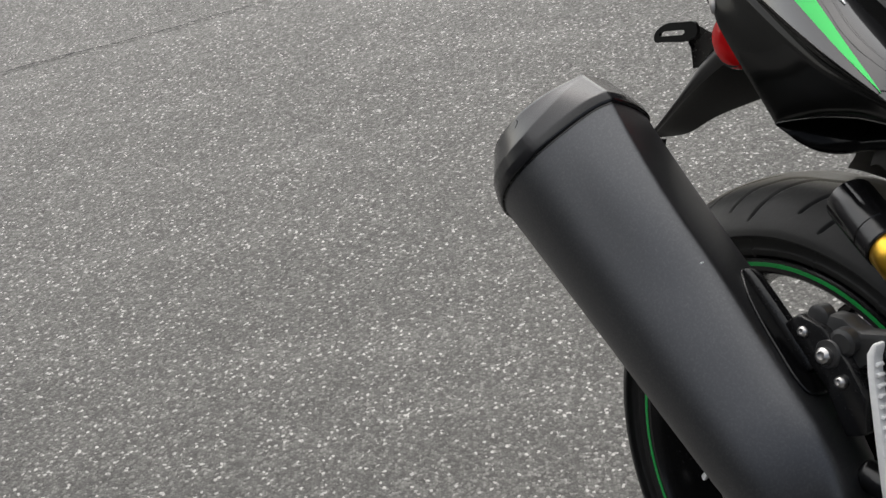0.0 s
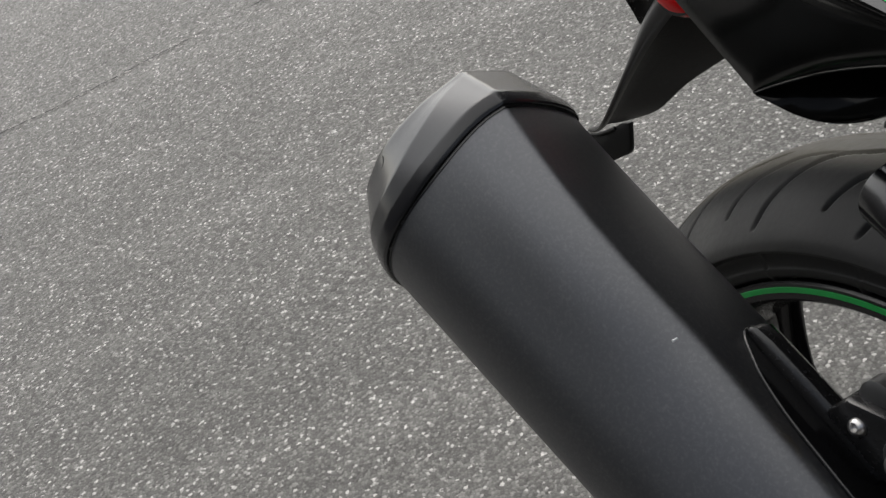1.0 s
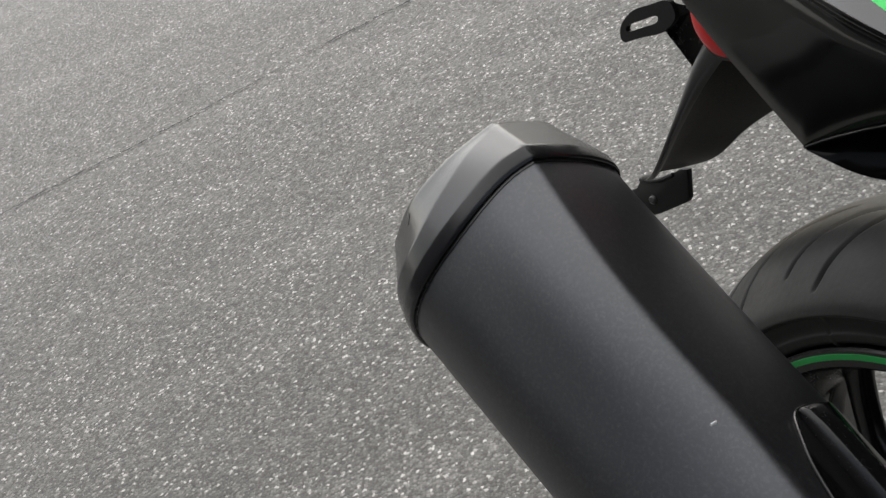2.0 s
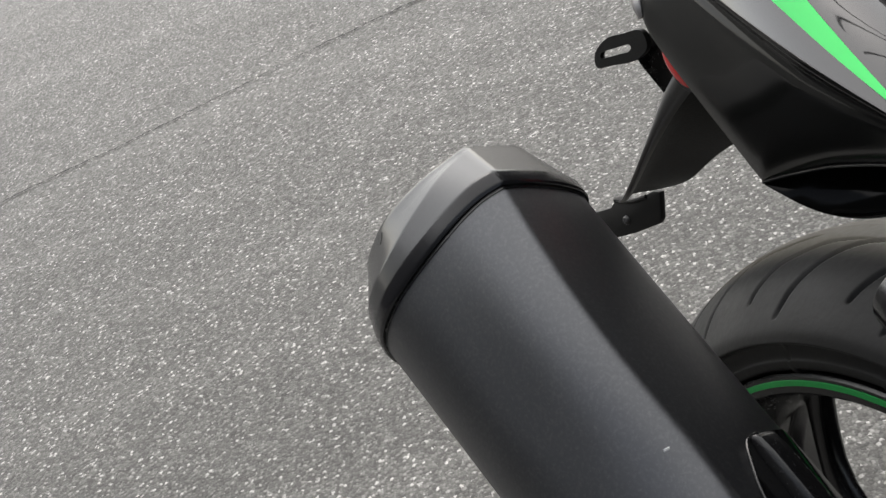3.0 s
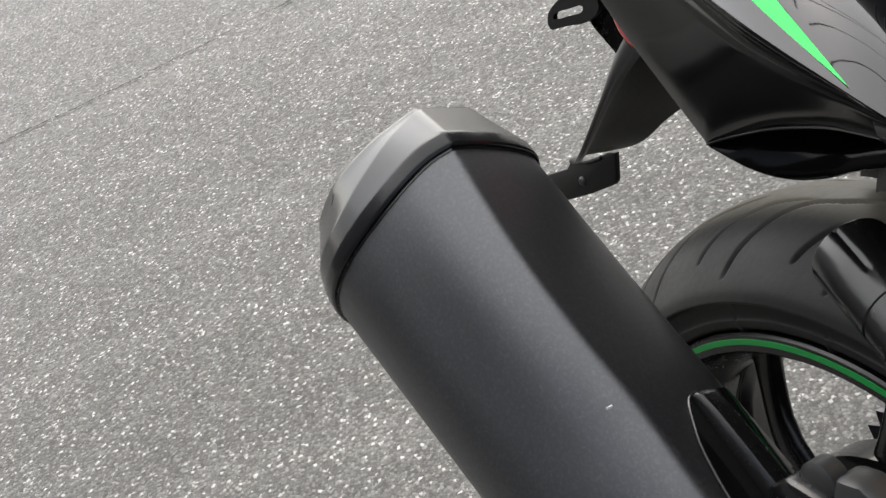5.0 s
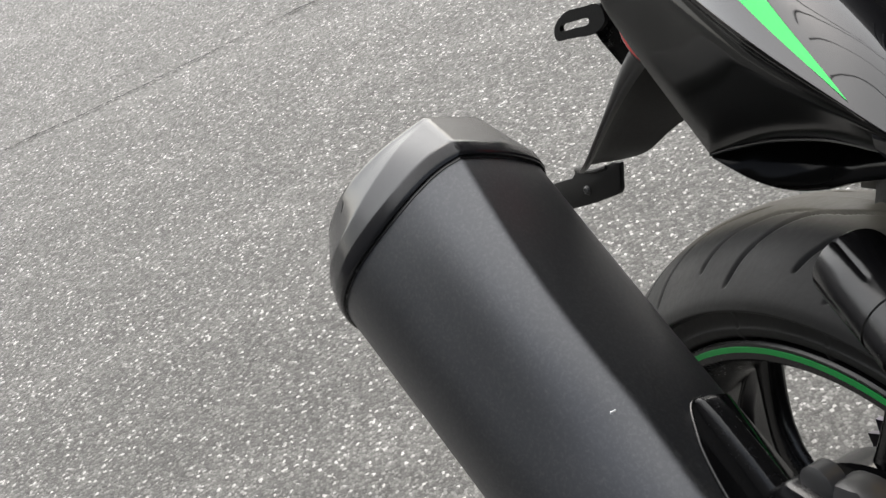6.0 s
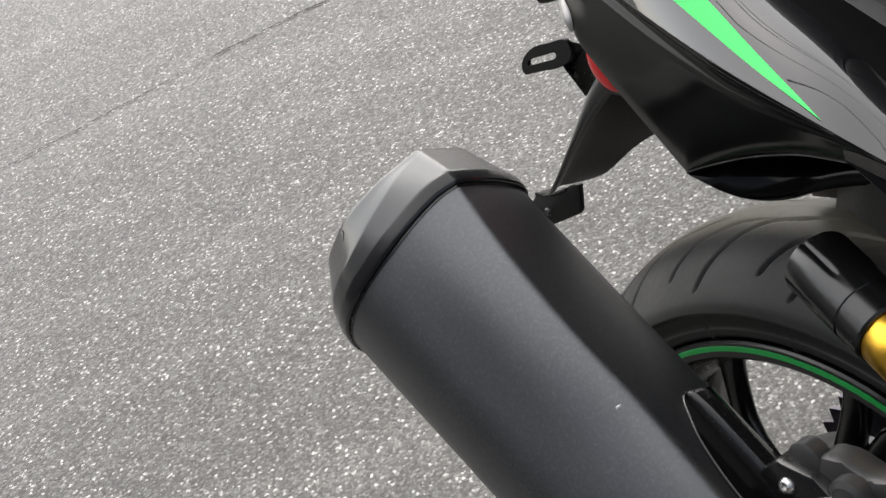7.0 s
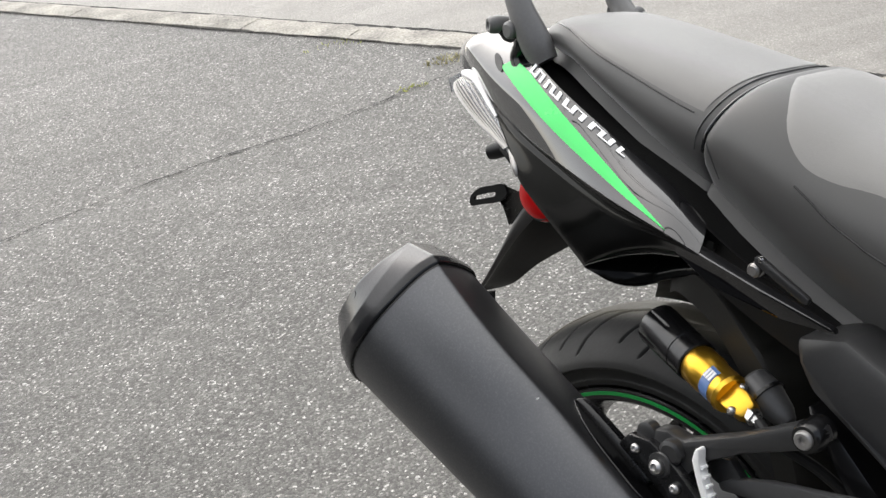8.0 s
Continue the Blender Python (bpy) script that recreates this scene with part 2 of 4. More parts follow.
M_RED = lens("red_lens", (0.45, 0.005, 0.006), 0.14, 0.1)
M_RED.node_tree.nodes["Principled BSDF"].inputs["Specular IOR Level"].default_value = 0.25
M_LAMPBACK = material("lamp_reflector", (0.15, 0.15, 0.158), 0.3, metal=0.5, spread=0.15, grain=120)
M_CLEAR = lens("clear_lens", (0.80, 0.81, 0.83), 0.1, 0.8)


# ---- builders ----
def part(name, bm, mat, parent=None, label="", smooth=True, sharp=32):
    """Link a bmesh as one mesh object under a thing or a part. Edges over sharp degrees stay crisp."""
    me = bpy.data.meshes.new(name)
    bmesh.ops.recalc_face_normals(bm, faces=bm.faces)
    bm.normal_update()
    for f in bm.faces:
        f.smooth = smooth
    for e in bm.edges:
        e.smooth = not (len(e.link_faces) == 2 and e.calc_face_angle(0) > radians(sharp))
    bm.to_mesh(me)
    bm.free()
    me.materials.append(mat)
    ob = new(name, me)
    if parent is not None:
        ob.parent = parent
    if label:
        tagged(ob, label)
    return ob


def spline(pts, n, closed=False):
    """n points on a smooth line through pts."""
    pts = [Vector(p) for p in pts]
    k, out = len(pts), []
    spans = k if closed else k - 1
    for i in range(n):
        u = i * spans / (n if closed else n - 1)
        j = min(int(u), spans - 1)
        f = u - j
        g = (lambda a: pts[a % k]) if closed else (lambda a: pts[max(0, min(k - 1, a))])
        p0, p1, p2, p3 = g(j - 1), g(j), g(j + 1), g(j + 2)
        out.append(0.5 * (2 * p1 + (p2 - p0) * f + (2 * p0 - 5 * p1 + 4 * p2 - p3) * f * f + (3 * p1 - p0 - 3 * p2 + p3) * f ** 3))
    return out


def loft(rings, closed=True, caps=True, bm=None):
    """A skin over rings of equal length."""
    bm = bm or bmesh.new()
    rows = [[bm.verts.new(p) for p in r] for r in rings]
    n = len(rows[0])
    for a, b in zip(rows, rows[1:]):
        for i in range(n if closed else n - 1):
            bm.faces.new((a[i], a[(i + 1) % n], b[(i + 1) % n], b[i]))
    if caps and closed:
        bm.faces.new(rows[0]), bm.faces.new(rows[-1])
    return bm


def bevelled(bm, width, segments=2, angle=25):
    bmesh.ops.recalc_face_normals(bm, faces=bm.faces)
    bm.normal_update()
    edges = [e for e in bm.edges if len(e.link_faces) == 2 and e.calc_face_angle(0) > radians(angle)]
    bmesh.ops.bevel(bm, geom=edges, offset=width, segments=segments, affect="EDGES", profile=0.5, clamp_overlap=True)
    return bm


def prism(outline, y0, y1, bevel=0.002, bm=None):
    """A plate with an outline in the bike's side plane (x, z) between two widths; y0 and y1 may be lists."""
    a = y0 if isinstance(y0, (list, tuple)) else [y0] * len(outline)
    b = y1 if isinstance(y1, (list, tuple)) else [y1] * len(outline)
    bm = loft([[(x, w, z) for (x, z), w in zip(outline, a)], [(x, w, z) for (x, z), w in zip(outline, b)]], bm=bm)
    return bevelled(bm, bevel) if bevel else bm


def turned(p0, p1, profile, segs=32, bm=None, caps=True):
    """A turned piece: (share of the way, radius) pairs round the line from p0 to p1."""
    p0, p1 = Vector(p0), Vector(p1)
    q = (p1 - p0).to_track_quat("Z", "Y").to_matrix()
    rings = []
    for u, r in profile:
        c = p0.lerp(p1, u)
        rings.append([c + q @ Vector((r * math.cos(t), r * math.sin(t), 0)) for t in [2 * math.pi * i / segs for i in range(segs)]])
    return loft(rings, bm=bm, caps=caps)


def rod(p0, p1, r, segs=20, edge=0.15, bm=None):
    """A bar with rounded ends."""
    n = (Vector(p1) - Vector(p0)).length
    e = min(0.4, edge * r / n)
    return turned(p0, p1, [(0, r * 0.82), (e, r * 0.96), (2 * e, r), (1 - 2 * e, r), (1 - e, r * 0.96), (1, r * 0.82)], segs, bm)


def tube(pts, r, segs=14, n=None, bm=None, flat=1.0):
    """A bent pipe along a smooth line; r one radius or one for each given point."""
    n = n or len(pts) * 6
    line = spline(pts, n)
    radii = [r] * n if not isinstance(r, (list, tuple)) else [v.x for v in spline([(a, 0, 0) for a in r], n)]
    rings, side = [], None
    for i, p in enumerate(line):
        d = (line[min(i + 1, n - 1)] - line[max(i - 1, 0)]).normalized()
        side = (side - d * side.dot(d)).normalized() if side else d.orthogonal().normalized()
        up = d.cross(side)
        rings.append([p + radii[i] * (side * math.cos(t) + up * math.sin(t) * flat) for t in [2 * math.pi * k / segs for k in range(segs)]])
    return loft(rings, bm=bm)


def bolt_head(at, way, r, socket=True, bm=None):
    """A button-head bolt with a hexagon socket."""
    at, way = Vector(at), Vector(way).normalized()
    bm = turned(at - way * 0.004, at + way * r * 0.6, [(0, r), (0.45, r), (0.75, r * 0.9), (0.93, r * 0.66), (1, r * 0.5), (1, r * 0.46), (0.62, r * 0.44)] if socket else [(0, r), (0.5, r), (0.8, r * 0.85), (1, r * 0.5)], 18, bm)
    return bm


# ---- ground ----
def plate(name, bm, mat, label, category):
    return tagged(part(name, bm, mat, None, smooth=False), label, category, kind="structure")


def ground_sheet():
    bm = bmesh.new()
    cuts = [-600, -60, -12, -6, -3, 0, 3, 6, 12, 60, 600]
    v = [[bm.verts.new((x, y, 0)) for x in cuts] for y in cuts]
    for j in range(len(cuts) - 1):
        for i in range(len(cuts) - 1):
            bm.faces.new((v[j][i], v[j][i + 1], v[j + 1][i + 1], v[j + 1][i]))
    return plate("ground", bm, M_ASPHALT, "worn grey asphalt forecourt with pale stone chips", "ground")


ground_sheet()
# the kerb runs along KD from K0; KN points to the road beyond it
K0, KD = Vector((0.735, 3.665, 0)), Vector((0.652, -0.758, 0)).normalized()
KN = Vector((-KD.y, KD.x, 0))


def along(s, w, z=0.0):
    """A place beside the kerb, s metres along it and w across; the line bends gently towards the forecourt."""
    d = max(0.0, s + 0.2)
    bend = 0.04 * min(d, 2.7) ** 2 + 0.216 * max(0.0, d - 2.7)
    return K0 + KD * s + KN * (w - bend) + Vector((0, 0, z))


def kerb():
    root = tagged(new("kerb"), "weathered pale concrete edging strip between asphalt and road", "kerb", kind="structure")
    rng = random.Random(5)
    s = -15.0
    while s < 12.0:
        n = 0.6
        bm = bmesh.new()
        a, b = s + 0.0006, s + n - 0.0006
        h = 0.012 + rng.uniform(-0.003, 0.003)
        lo = [along(a, 0.004, -0.05), along(b, 0.004, -0.05), along(b, 0.138, -0.05), along(a, 0.138, -0.05)]
        rows = 5
        top = []
        for j in range(rows):
            w = 0.004 + 0.134 * j / (rows - 1)
            top.append([bm.verts.new(along(a + (b - a) * i / 12, w + (rng.uniform(-0.004, 0.004) if j in (0, rows - 1) else 0), h + rng.uniform(-0.0025, 0.0015) - (0.004 if j in (0, rows - 1) else 0))) for i in range(13)])
        for j in range(rows - 1):
            for i in range(12):
                bm.faces.new((top[j][i], top[j][i + 1], top[j + 1][i + 1], top[j + 1][i]))
        base = [bm.verts.new(p) for p in lo]
        bm.faces.new((*top[0], base[1], base[0])), bm.faces.new((*reversed(top[-1]), base[3], base[2]))
        bm.faces.new((top[0][0], *[top[j][0] for j in range(1, rows)], base[3], base[0]))
        bm.faces.new((*[top[j][12] for j in range(rows)], base[2], base[1]))
        part("kerb_stone", bm, M_KERB, root, smooth=True, sharp=40)
        s += n
    return root


def strip(name, pts, widths, z, mat, label, category, kind="structure", ragged=0.0, n=120, seed=1):
    """A thin ragged band on the ground along a line."""
    rng = random.Random(seed)
    line = spline(pts, n)
    bm = bmesh.new()
    rows = []
    wander = swell = 0.0
    for i, p in enumerate(line):
        d = (line[min(i + 1, n - 1)] - line[max(i - 1, 0)]).normalized()
        s = Vector((-d.y, d.x, 0))
        w = widths * (1 + ragged * rng.uniform(-0.8, 1.0)) / 2
        wander = wander * 0.93 + rng.uniform(-1, 1) * widths * ragged * 0.55
        swell = swell * 0.95 + rng.uniform(-1, 1) * 0.16
        w *= max(0.25, 1 + ragged * swell)
        j = s * (widths * ragged * rng.uniform(-0.4, 0.4) + wander)
        rows.append((bm.verts.new(p + s * w + j + Vector((0, 0, z))), bm.verts.new(p - s * w + j + Vector((0, 0, z)))))
    for a, b in zip(rows, rows[1:]):
        bm.faces.new((a[0], a[1], b[1], b[0]))
    return tagged(part(name, bm, mat, None, smooth=False), label, category, kind=kind)


kerb()
cuts = [-300, -60, -15, -3] + [-0.4 + 0.3 * i for i in range(12)] + [6, 15, 60, 300]
bm = loft([[along(c, w, z) for w, z in ((0.150, 0.006), (9.0, 0.006), (9.0, -0.044), (0.150, -0.044))] for c in cuts])
plate("road", bm, M_ROAD, "smooth pale grey asphalt road beyond the edging", "road")
strip("kerb_gap", [along(s, 0.142) for s in (-15, -9, -6, -3, -1, 0, 0.5, 1, 1.5, 2, 2.5, 3, 6, 12)], 0.017, 0.0075, M_CRACK, "dark open joint between kerb and road", "joint", ragged=0.5, n=400, seed=3)
strip("kerb_joint", [along(s, -0.002) for s in (-15, -9, -6, -3, -1, 0, 0.5, 1, 1.5, 2, 2.5, 3, 6, 12)], 0.0055, 0.0042, M_CRACK, "dark ragged joint between asphalt and kerb", "joint", ragged=0.7, n=400, seed=4)
CRACK = [(-2.6, 2.33, 0), (-1.9, 2.63, 0), (-1.311, 2.89, 0), (-0.85, 3.03, 0), (-0.522, 3.15, 0), (-0.169, 3.25, 0), (0.051, 3.285, 0), (0.325, 3.37, 0), (0.463, 3.43, 0), (0.64, 3.50, 0), (0.75, 3.60, 0)]
strip("crack", CRACK, 0.0049, 0.004, M_CRACK, "thin ragged dark crack running across the asphalt", "crack", ragged=0.9, n=520, seed=6)


def tuft(name, at, n, spread, height, mat, label, seed):
    rng = random.Random(seed)
    bm = bmesh.new()
    for _ in range(n):
        a, r = rng.uniform(0, 6.28), spread * rng.random() ** 0.7
        p = Vector((at[0] + r * math.cos(a), at[1] + 0.4 * r * math.sin(a), 0))
        d = Vector((rng.uniform(-1, 1), rng.uniform(-1, 1), 0)) * height * 0.7
        h, w = height * rng.uniform(0.4, 1), rng.uniform(0.0012, 0.0026)
        s = Vector((math.cos(a * 3), math.sin(a * 3), 0)) * w
        q = [p + s, p - s, p + d * 0.45 - s * 0.8 + Vector((0, 0, h * 0.7)), p + d * 0.45 + s * 0.8 + Vector((0, 0, h * 0.7))]
        v = [bm.verts.new(x) for x in q]
        t = bm.verts.new(p + d + Vector((0, 0, h)))
        bm.faces.new(v), bm.faces.new((v[3], v[2], t))
    return tagged(part(name, bm, mat, None, smooth=False), label, "grass", kind="stuff")


tuft("grass_tuft", (0.465, 3.44), 46, 0.060, 0.012, M_GRASS, "small bright green grass tuft growing in the crack", 11)
tuft("weed_patch", (0.66, 3.62), 160, 0.13, 0.018, M_DRY, "low dry weeds along the asphalt corner by the kerb", 12)
tuft("weed_line", (0.33, 4.09), 50, 0.16, 0.012, M_GRASS, "sparse green weeds in the kerb joint", 13)

# ---- motorcycle ----
bike = tagged(new("motorcycle"), "black and green naked motorcycle parked leaning on grey asphalt", "motorcycle")
bike.matrix_world = pose(0.2999, 0.8346, 0, -14.34, 0, -60.85)
AXLE = 0.305

# exhaust silencer: sections hang from a crease line that climbs to the rear
SLOPE = radians(28.8)
AX, UP = Vector((-math.cos(SLOPE), 0, math.sin(SLOPE))), Vector((math.sin(SLOPE), 0, math.cos(SLOPE)))
SEAM = Vector((-0.179, 0, 0.6922))
OUTER = [(-0.2465, -0.0060), (-0.261, -0.0125), (-0.277, -0.030), (-0.297, -0.062), (-0.311, -0.092), (-0.316, -0.121), (-0.3115, -0.149), (-0.296, -0.177), (-0.271, -0.199), (-0.243, -0.207)]
INNER = [(-0.243, -0.207), (-0.216, -0.200), (-0.192, -0.188), (-0.172, -0.160), (-0.163, -0.128), (-0.163, -0.085), (-0.171, -0.053), (-0.196, -0.031), (-0.226, -0.0140), (-0.2465, -0.0060)]
RING = [(p.x, p.y) for p in spline([(*p, 0) for p in OUTER], 30)[:-1] + spline([(*p, 0) for p in INNER], 30)[:-1]]


def ring(s, grow=0.0, scale=1.0, centre=(-0.240, -0.112), shift=(0, 0)):
    """The silencer's section s metres behind the seam, grown outward or scaled about its middle."""
    out = []
    for y, v in RING:
        if s < 0:
            y -= 0.007 * math.sin(math.pi * min(1.0, -s / 0.2)) * max(0.0, 1 + v / 0.06)
            y, v = (-0.25 + (y + 0.25) * (1 + 0.6 * s) if y < -0.25 else y), v * (1 + 1.0 * s)
        d = Vector((y - centre[0], v - centre[1]))
        d = d * scale + d.normalized() * grow
        out.append(SEAM + AX * s + Vector((0, centre[0] + d.x + shift[0], 0)) + UP * (centre[1] + d.y + shift[1]))
    return out


part("muffler_body", loft([ring(-s) for s in [0.0, 0.015, 0.03, 0.05, 0.07, 0.09, 0.11, 0.13, 0.15, 0.17, 0.19, 0.21, 0.24, 0.27, 0.30, 0.33, 0.36]] + [ring(-0.40, scale=0.93), ring(-0.43, scale=0.78), ring(-0.46, scale=0.55), ring(-0.48, scale=0.35)]), M_MUFFLER, bike, "matt black faceted exhaust silencer body", sharp=62)
REAR_OUT = [(-0.239, -0.0255), (-0.254, -0.034), (-0.271, -0.047), (-0.292, -0.074), (-0.302, -0.104), (-0.304, -0.128), (-0.297, -0.152), (-0.282, -0.172), (-0.262, -0.187), (-0.240, -0.192)]
REAR_IN = [(-0.240, -0.192), (-0.216, -0.188), (-0.195, -0.176), (-0.179, -0.152), (-0.171, -0.125), (-0.169, -0.092), (-0.175, -0.064), (-0.191, -0.046), (-0.215, -0.0345), (-0.239, -0.0255)]
REAR = [(p.x, p.y) for p in spline([(*p, 0) for p in REAR_OUT], 30)[:-1] + spline([(*p, 0) for p in REAR_IN], 30)[:-1]]


def cap_ring(s, f, grow=0.003, scale=1.0):
    """A section of the end cap: f blends the seam's outline into the rear rim's, the ridge on top drawn out to a soft point."""
    out = []
    for (y, v), (yr, vr) in zip(RING, REAR):
        d = Vector((y + 0.240, v + 0.112))
        d = d + d.normalized() * grow
        q = Vector((yr + 0.240, vr + 0.112)) * scale
        p = d.lerp(q, f)
        out.append(SEAM + AX * s + Vector((0, -0.240 + p.x, 0)) + UP * (-0.112 + p.y))
    return out


def cap_row(k):
    """A loop of the cap's flank, k from the seam band (0) over the slanting rear crease (1) to the rim (2)."""
    out = []
    n = len(RING)
    for i in range(n):
        u = min(1.0, i / 13) * min(1.0, max(0, 31 - i) / 5) if i < 31 else 0.0
        w = u * u * (3 - 2 * u)
        s0, s1, s2 = 0.0104, 0.0490 - 0.0250 * w, 0.0535
        f1 = 1.2 * (s1 - s0) / (s2 - s0) - 0.20 * w
        a, b = ((s0, 0.01), (s1, f1)) if k < 1 else ((s1, f1), (s2, 1.2))
        t = k if k < 1 else k - 1
        out.append(cap_ring(a[0] + (b[0] - a[0]) * t, a[1] + (b[1] - a[1]) * t)[i])
    return out


rows = [cap_ring(*c) for c in ((-0.001, 0, 0.0003), (-0.001, 0, 0.0020), (0.0006, 0, 0.0030), (0.0020, 0, 0.0031), (0.0090, 0, 0.0031))]
rows += [cap_row(k) for k in (0, 0.06, 0.5, 0.94, 1.0, 1.06, 1.5, 1.96)]
rows += [cap_ring(0.0555, 1.24), cap_ring(0.0565, 1.34), cap_ring(0.0565, 1, 0, 0.80), cap_ring(0.0565, 1, 0, 0.56), cap_ring(0.030, 1, 0, 0.52)]
part("end_cap", loft(rows), M_CAP, bike, "dark grey satin faceted end cap", sharp=58)
part("cap_hole", turned(SEAM + AX * 0.0470 + UP * -0.0910 + Vector((0, -0.2935, 0)), SEAM + AX * 0.0490 + UP * -0.0902 + Vector((0, -0.2975, 0)), [(0, 0.0062), (0.6, 0.0062), (1, 0.0054), (1, 0.0044), (0.3, 0.0036)], 20), M_BLADE, bike, "small black socket in the end cap's rear bevel")
part("seam_band", loft([ring(-0.0032, 0.0002), ring(-0.0032, 0.0006), ring(-0.001, 0.0006), ring(-0.001, 0.0002)], caps=False), M_SATIN, bike, "thin black seam band")
part("paint_chip", loft([[(-0.007 + r * math.cos(t) * 0.7, -0.2672 - h, 0.6002 + r * math.sin(t)) for t in [0.9 * k for k in range(7)]] for r, h in ((0.0009, -0.003), (0.0008, 0.0004))]), M_WHITE, bike, "tiny pale paint chip")

# rear wheel
def lathe_ring(profile, segs, bm=None, closed=False):
    """Turn (y, r) points round the axle."""
    bm = bm or bmesh.new()
    rows = [[bm.verts.new((r * math.cos(t), y, AXLE + r * math.sin(t))) for y, r in profile] for t in [2 * math.pi * i / segs for i in range(segs)]]
    n = len(profile)
    for i in range(segs):
        a, b = rows[i], rows[(i + 1) % segs]
        for j in range(n if closed else n - 1):
            bm.faces.new((a[j], a[(j + 1) % n], b[(j + 1) % n], b[j]))
    return bm


wheel = tagged(new("rear_wheel"), "black cast rear wheel with green rim stripe")
wheel.parent = bike
TR = 0.314


def tyre_mesh():
    """A sport tyre with slanted grooves cut into its tread; it flattens where it stands."""
    half = [(0.0, TR), (0.02, TR - 0.0022), (0.04, TR - 0.0095), (0.058, TR - 0.0215), (0.072, TR - 0.036), (0.0805, TR - 0.0465), (0.0838, TR - 0.0535), (0.0842, TR - 0.0562), (0.0815, TR - 0.0575), (0.0762, TR - 0.0590), (0.0748, TR - 0.0640), (0.0752, TR - 0.0700), (0.0765, TR - 0.0720), (0.0760, TR - 0.0745), (0.0745, 0.2355), (0.0700, 0.2330), (0.066, 0.2315)]
    line = spline([(y, r, 0) for y, r in half], 900)
    line = line[:300:3] + line[300:360:4] + line[360::18] + [line[-1]]
    prof = [(-p.x, p.y) for p in reversed(line[1:])] + [(p.x, p.y) for p in line]
    t = np.radians(np.concatenate([np.linspace(55, 165, 520, endpoint=False), np.linspace(165, 415, 420, endpoint=False)]))
    segs = len(t)
    y, r = np.array(prof).T
    T, Yg = np.meshgrid(t, y, indexing="ij")
    Rg = np.repeat(r[None, :], segs, 0)
    depth = np.zeros_like(Rg)
    pitch = radians(20)
    a = np.abs(Yg)
    side = np.where(Yg < 0, 0.0, 0.5)
    long = ((0.0120, -20.2), (0.0205, -14.3), (0.0265, -9.6), (0.0420, -5.5), (0.0620, -2.0), (0.0770, 0.0))
    short = ((0.0210, -9.0), (0.0255, -3.8), (0.0340, -0.1), (0.0430, 3.2), (0.0550, 5.4), (0.0670, 7.0))
    for groove, wide in ((long, 0.0026), (short, 0.0026)):
        bend = spline([(p, q, 0) for p, q in groove], 80)
        gy, gt = np.array([p.x for p in bend]), np.radians([117.8 + p.y for p in bend])
        centre = np.interp(a, gy, gt) + side * pitch
        slope = np.interp(a, gy, np.gradient(gt, gy))
        d = (T - centre + pitch / 2) % pitch - pitch / 2
        dist = np.abs(d) * Rg / np.sqrt(1 + (slope * Rg) ** 2)
        u = (a - gy[0]) / (gy[-1] - gy[0])
        fade = np.clip(np.minimum(u, 1 - u) * 9, 0, 1)
        w = np.clip(1 - dist / wide, 0, 1)
        depth = np.maximum(depth, 0.0062 * fade * np.minimum(1, 1.5 * w * w * (3 - 2 * w)))
    Rg = Rg - depth
    X, Z = Rg * np.cos(T), AXLE + Rg * np.sin(T)
    low = radians(14.34)
    world_z = Z * np.cos(low) - Yg * np.sin(low)
    Z = np.where(world_z < 0.001, (0.001 + Yg * np.sin(low)) / np.cos(low), Z)
    verts = np.stack([X, Yg, Z], -1).reshape(-1, 3)
    n = len(prof)
    faces = [(i * n + j, i * n + j + 1, ((i + 1) % segs) * n + j + 1, ((i + 1) % segs) * n + j) for i in range(segs) for j in range(n - 1)]
    me = bpy.data.meshes.new("tyre")
    me.from_pydata(verts.tolist(), [], faces)
    me.polygons.foreach_set("use_smooth", [True] * len(faces))
    me.materials.append(M_TYRE)
    ob = new("tyre", me)
    ob.parent = wheel
    return tagged(ob, "black sport tyre with slanted tread grooves")


tyre_mesh()
rim_profile = [(-0.066, 0.231), (-0.0755, 0.2325), (-0.0775, 0.2310), (-0.0775, 0.2195), (-0.074, 0.2165), (-0.062, 0.2125), (-0.03, 0.203), (0.03, 0.203), (0.062, 0.2125), (0.074, 0.2165), (0.0775, 0.2195), (0.0775, 0.2310), (0.0755, 0.2325), (0.066, 0.231), (0.05, 0.222), (0, 0.213), (-0.05, 0.222)]
part("rim", lathe_ring(rim_profile, 160, closed=True), M_SATIN, wheel, "satin black cast rim")
for sgn in (-1, 1):
    part("rim_stripe", lathe_ring([(sgn * 0.0777, 0.2288), (sgn * 0.0784, 0.2285), (sgn * 0.0784, 0.2246), (sgn * 0.0777, 0.2243)], 200), M_TAPE, wheel, "thin green reflective rim stripe")
part("hub", turned((0, -0.075, AXLE), (0, 0.075, AXLE), [(0, 0.03), (0.04, 0.042), (0.2, 0.046), (0.35, 0.056), (0.65, 0.056), (0.8, 0.06), (0.96, 0.06), (1, 0.03)], 40), M_GLOSS, wheel)
part("hub_flange", turned((0, -0.020, AXLE), (0, 0.020, AXLE), [(0, 0.085), (0.03, 0.104), (0.12, 0.112), (0.88, 0.112), (0.97, 0.104), (1, 0.085)], 60), M_GLOSS, wheel)
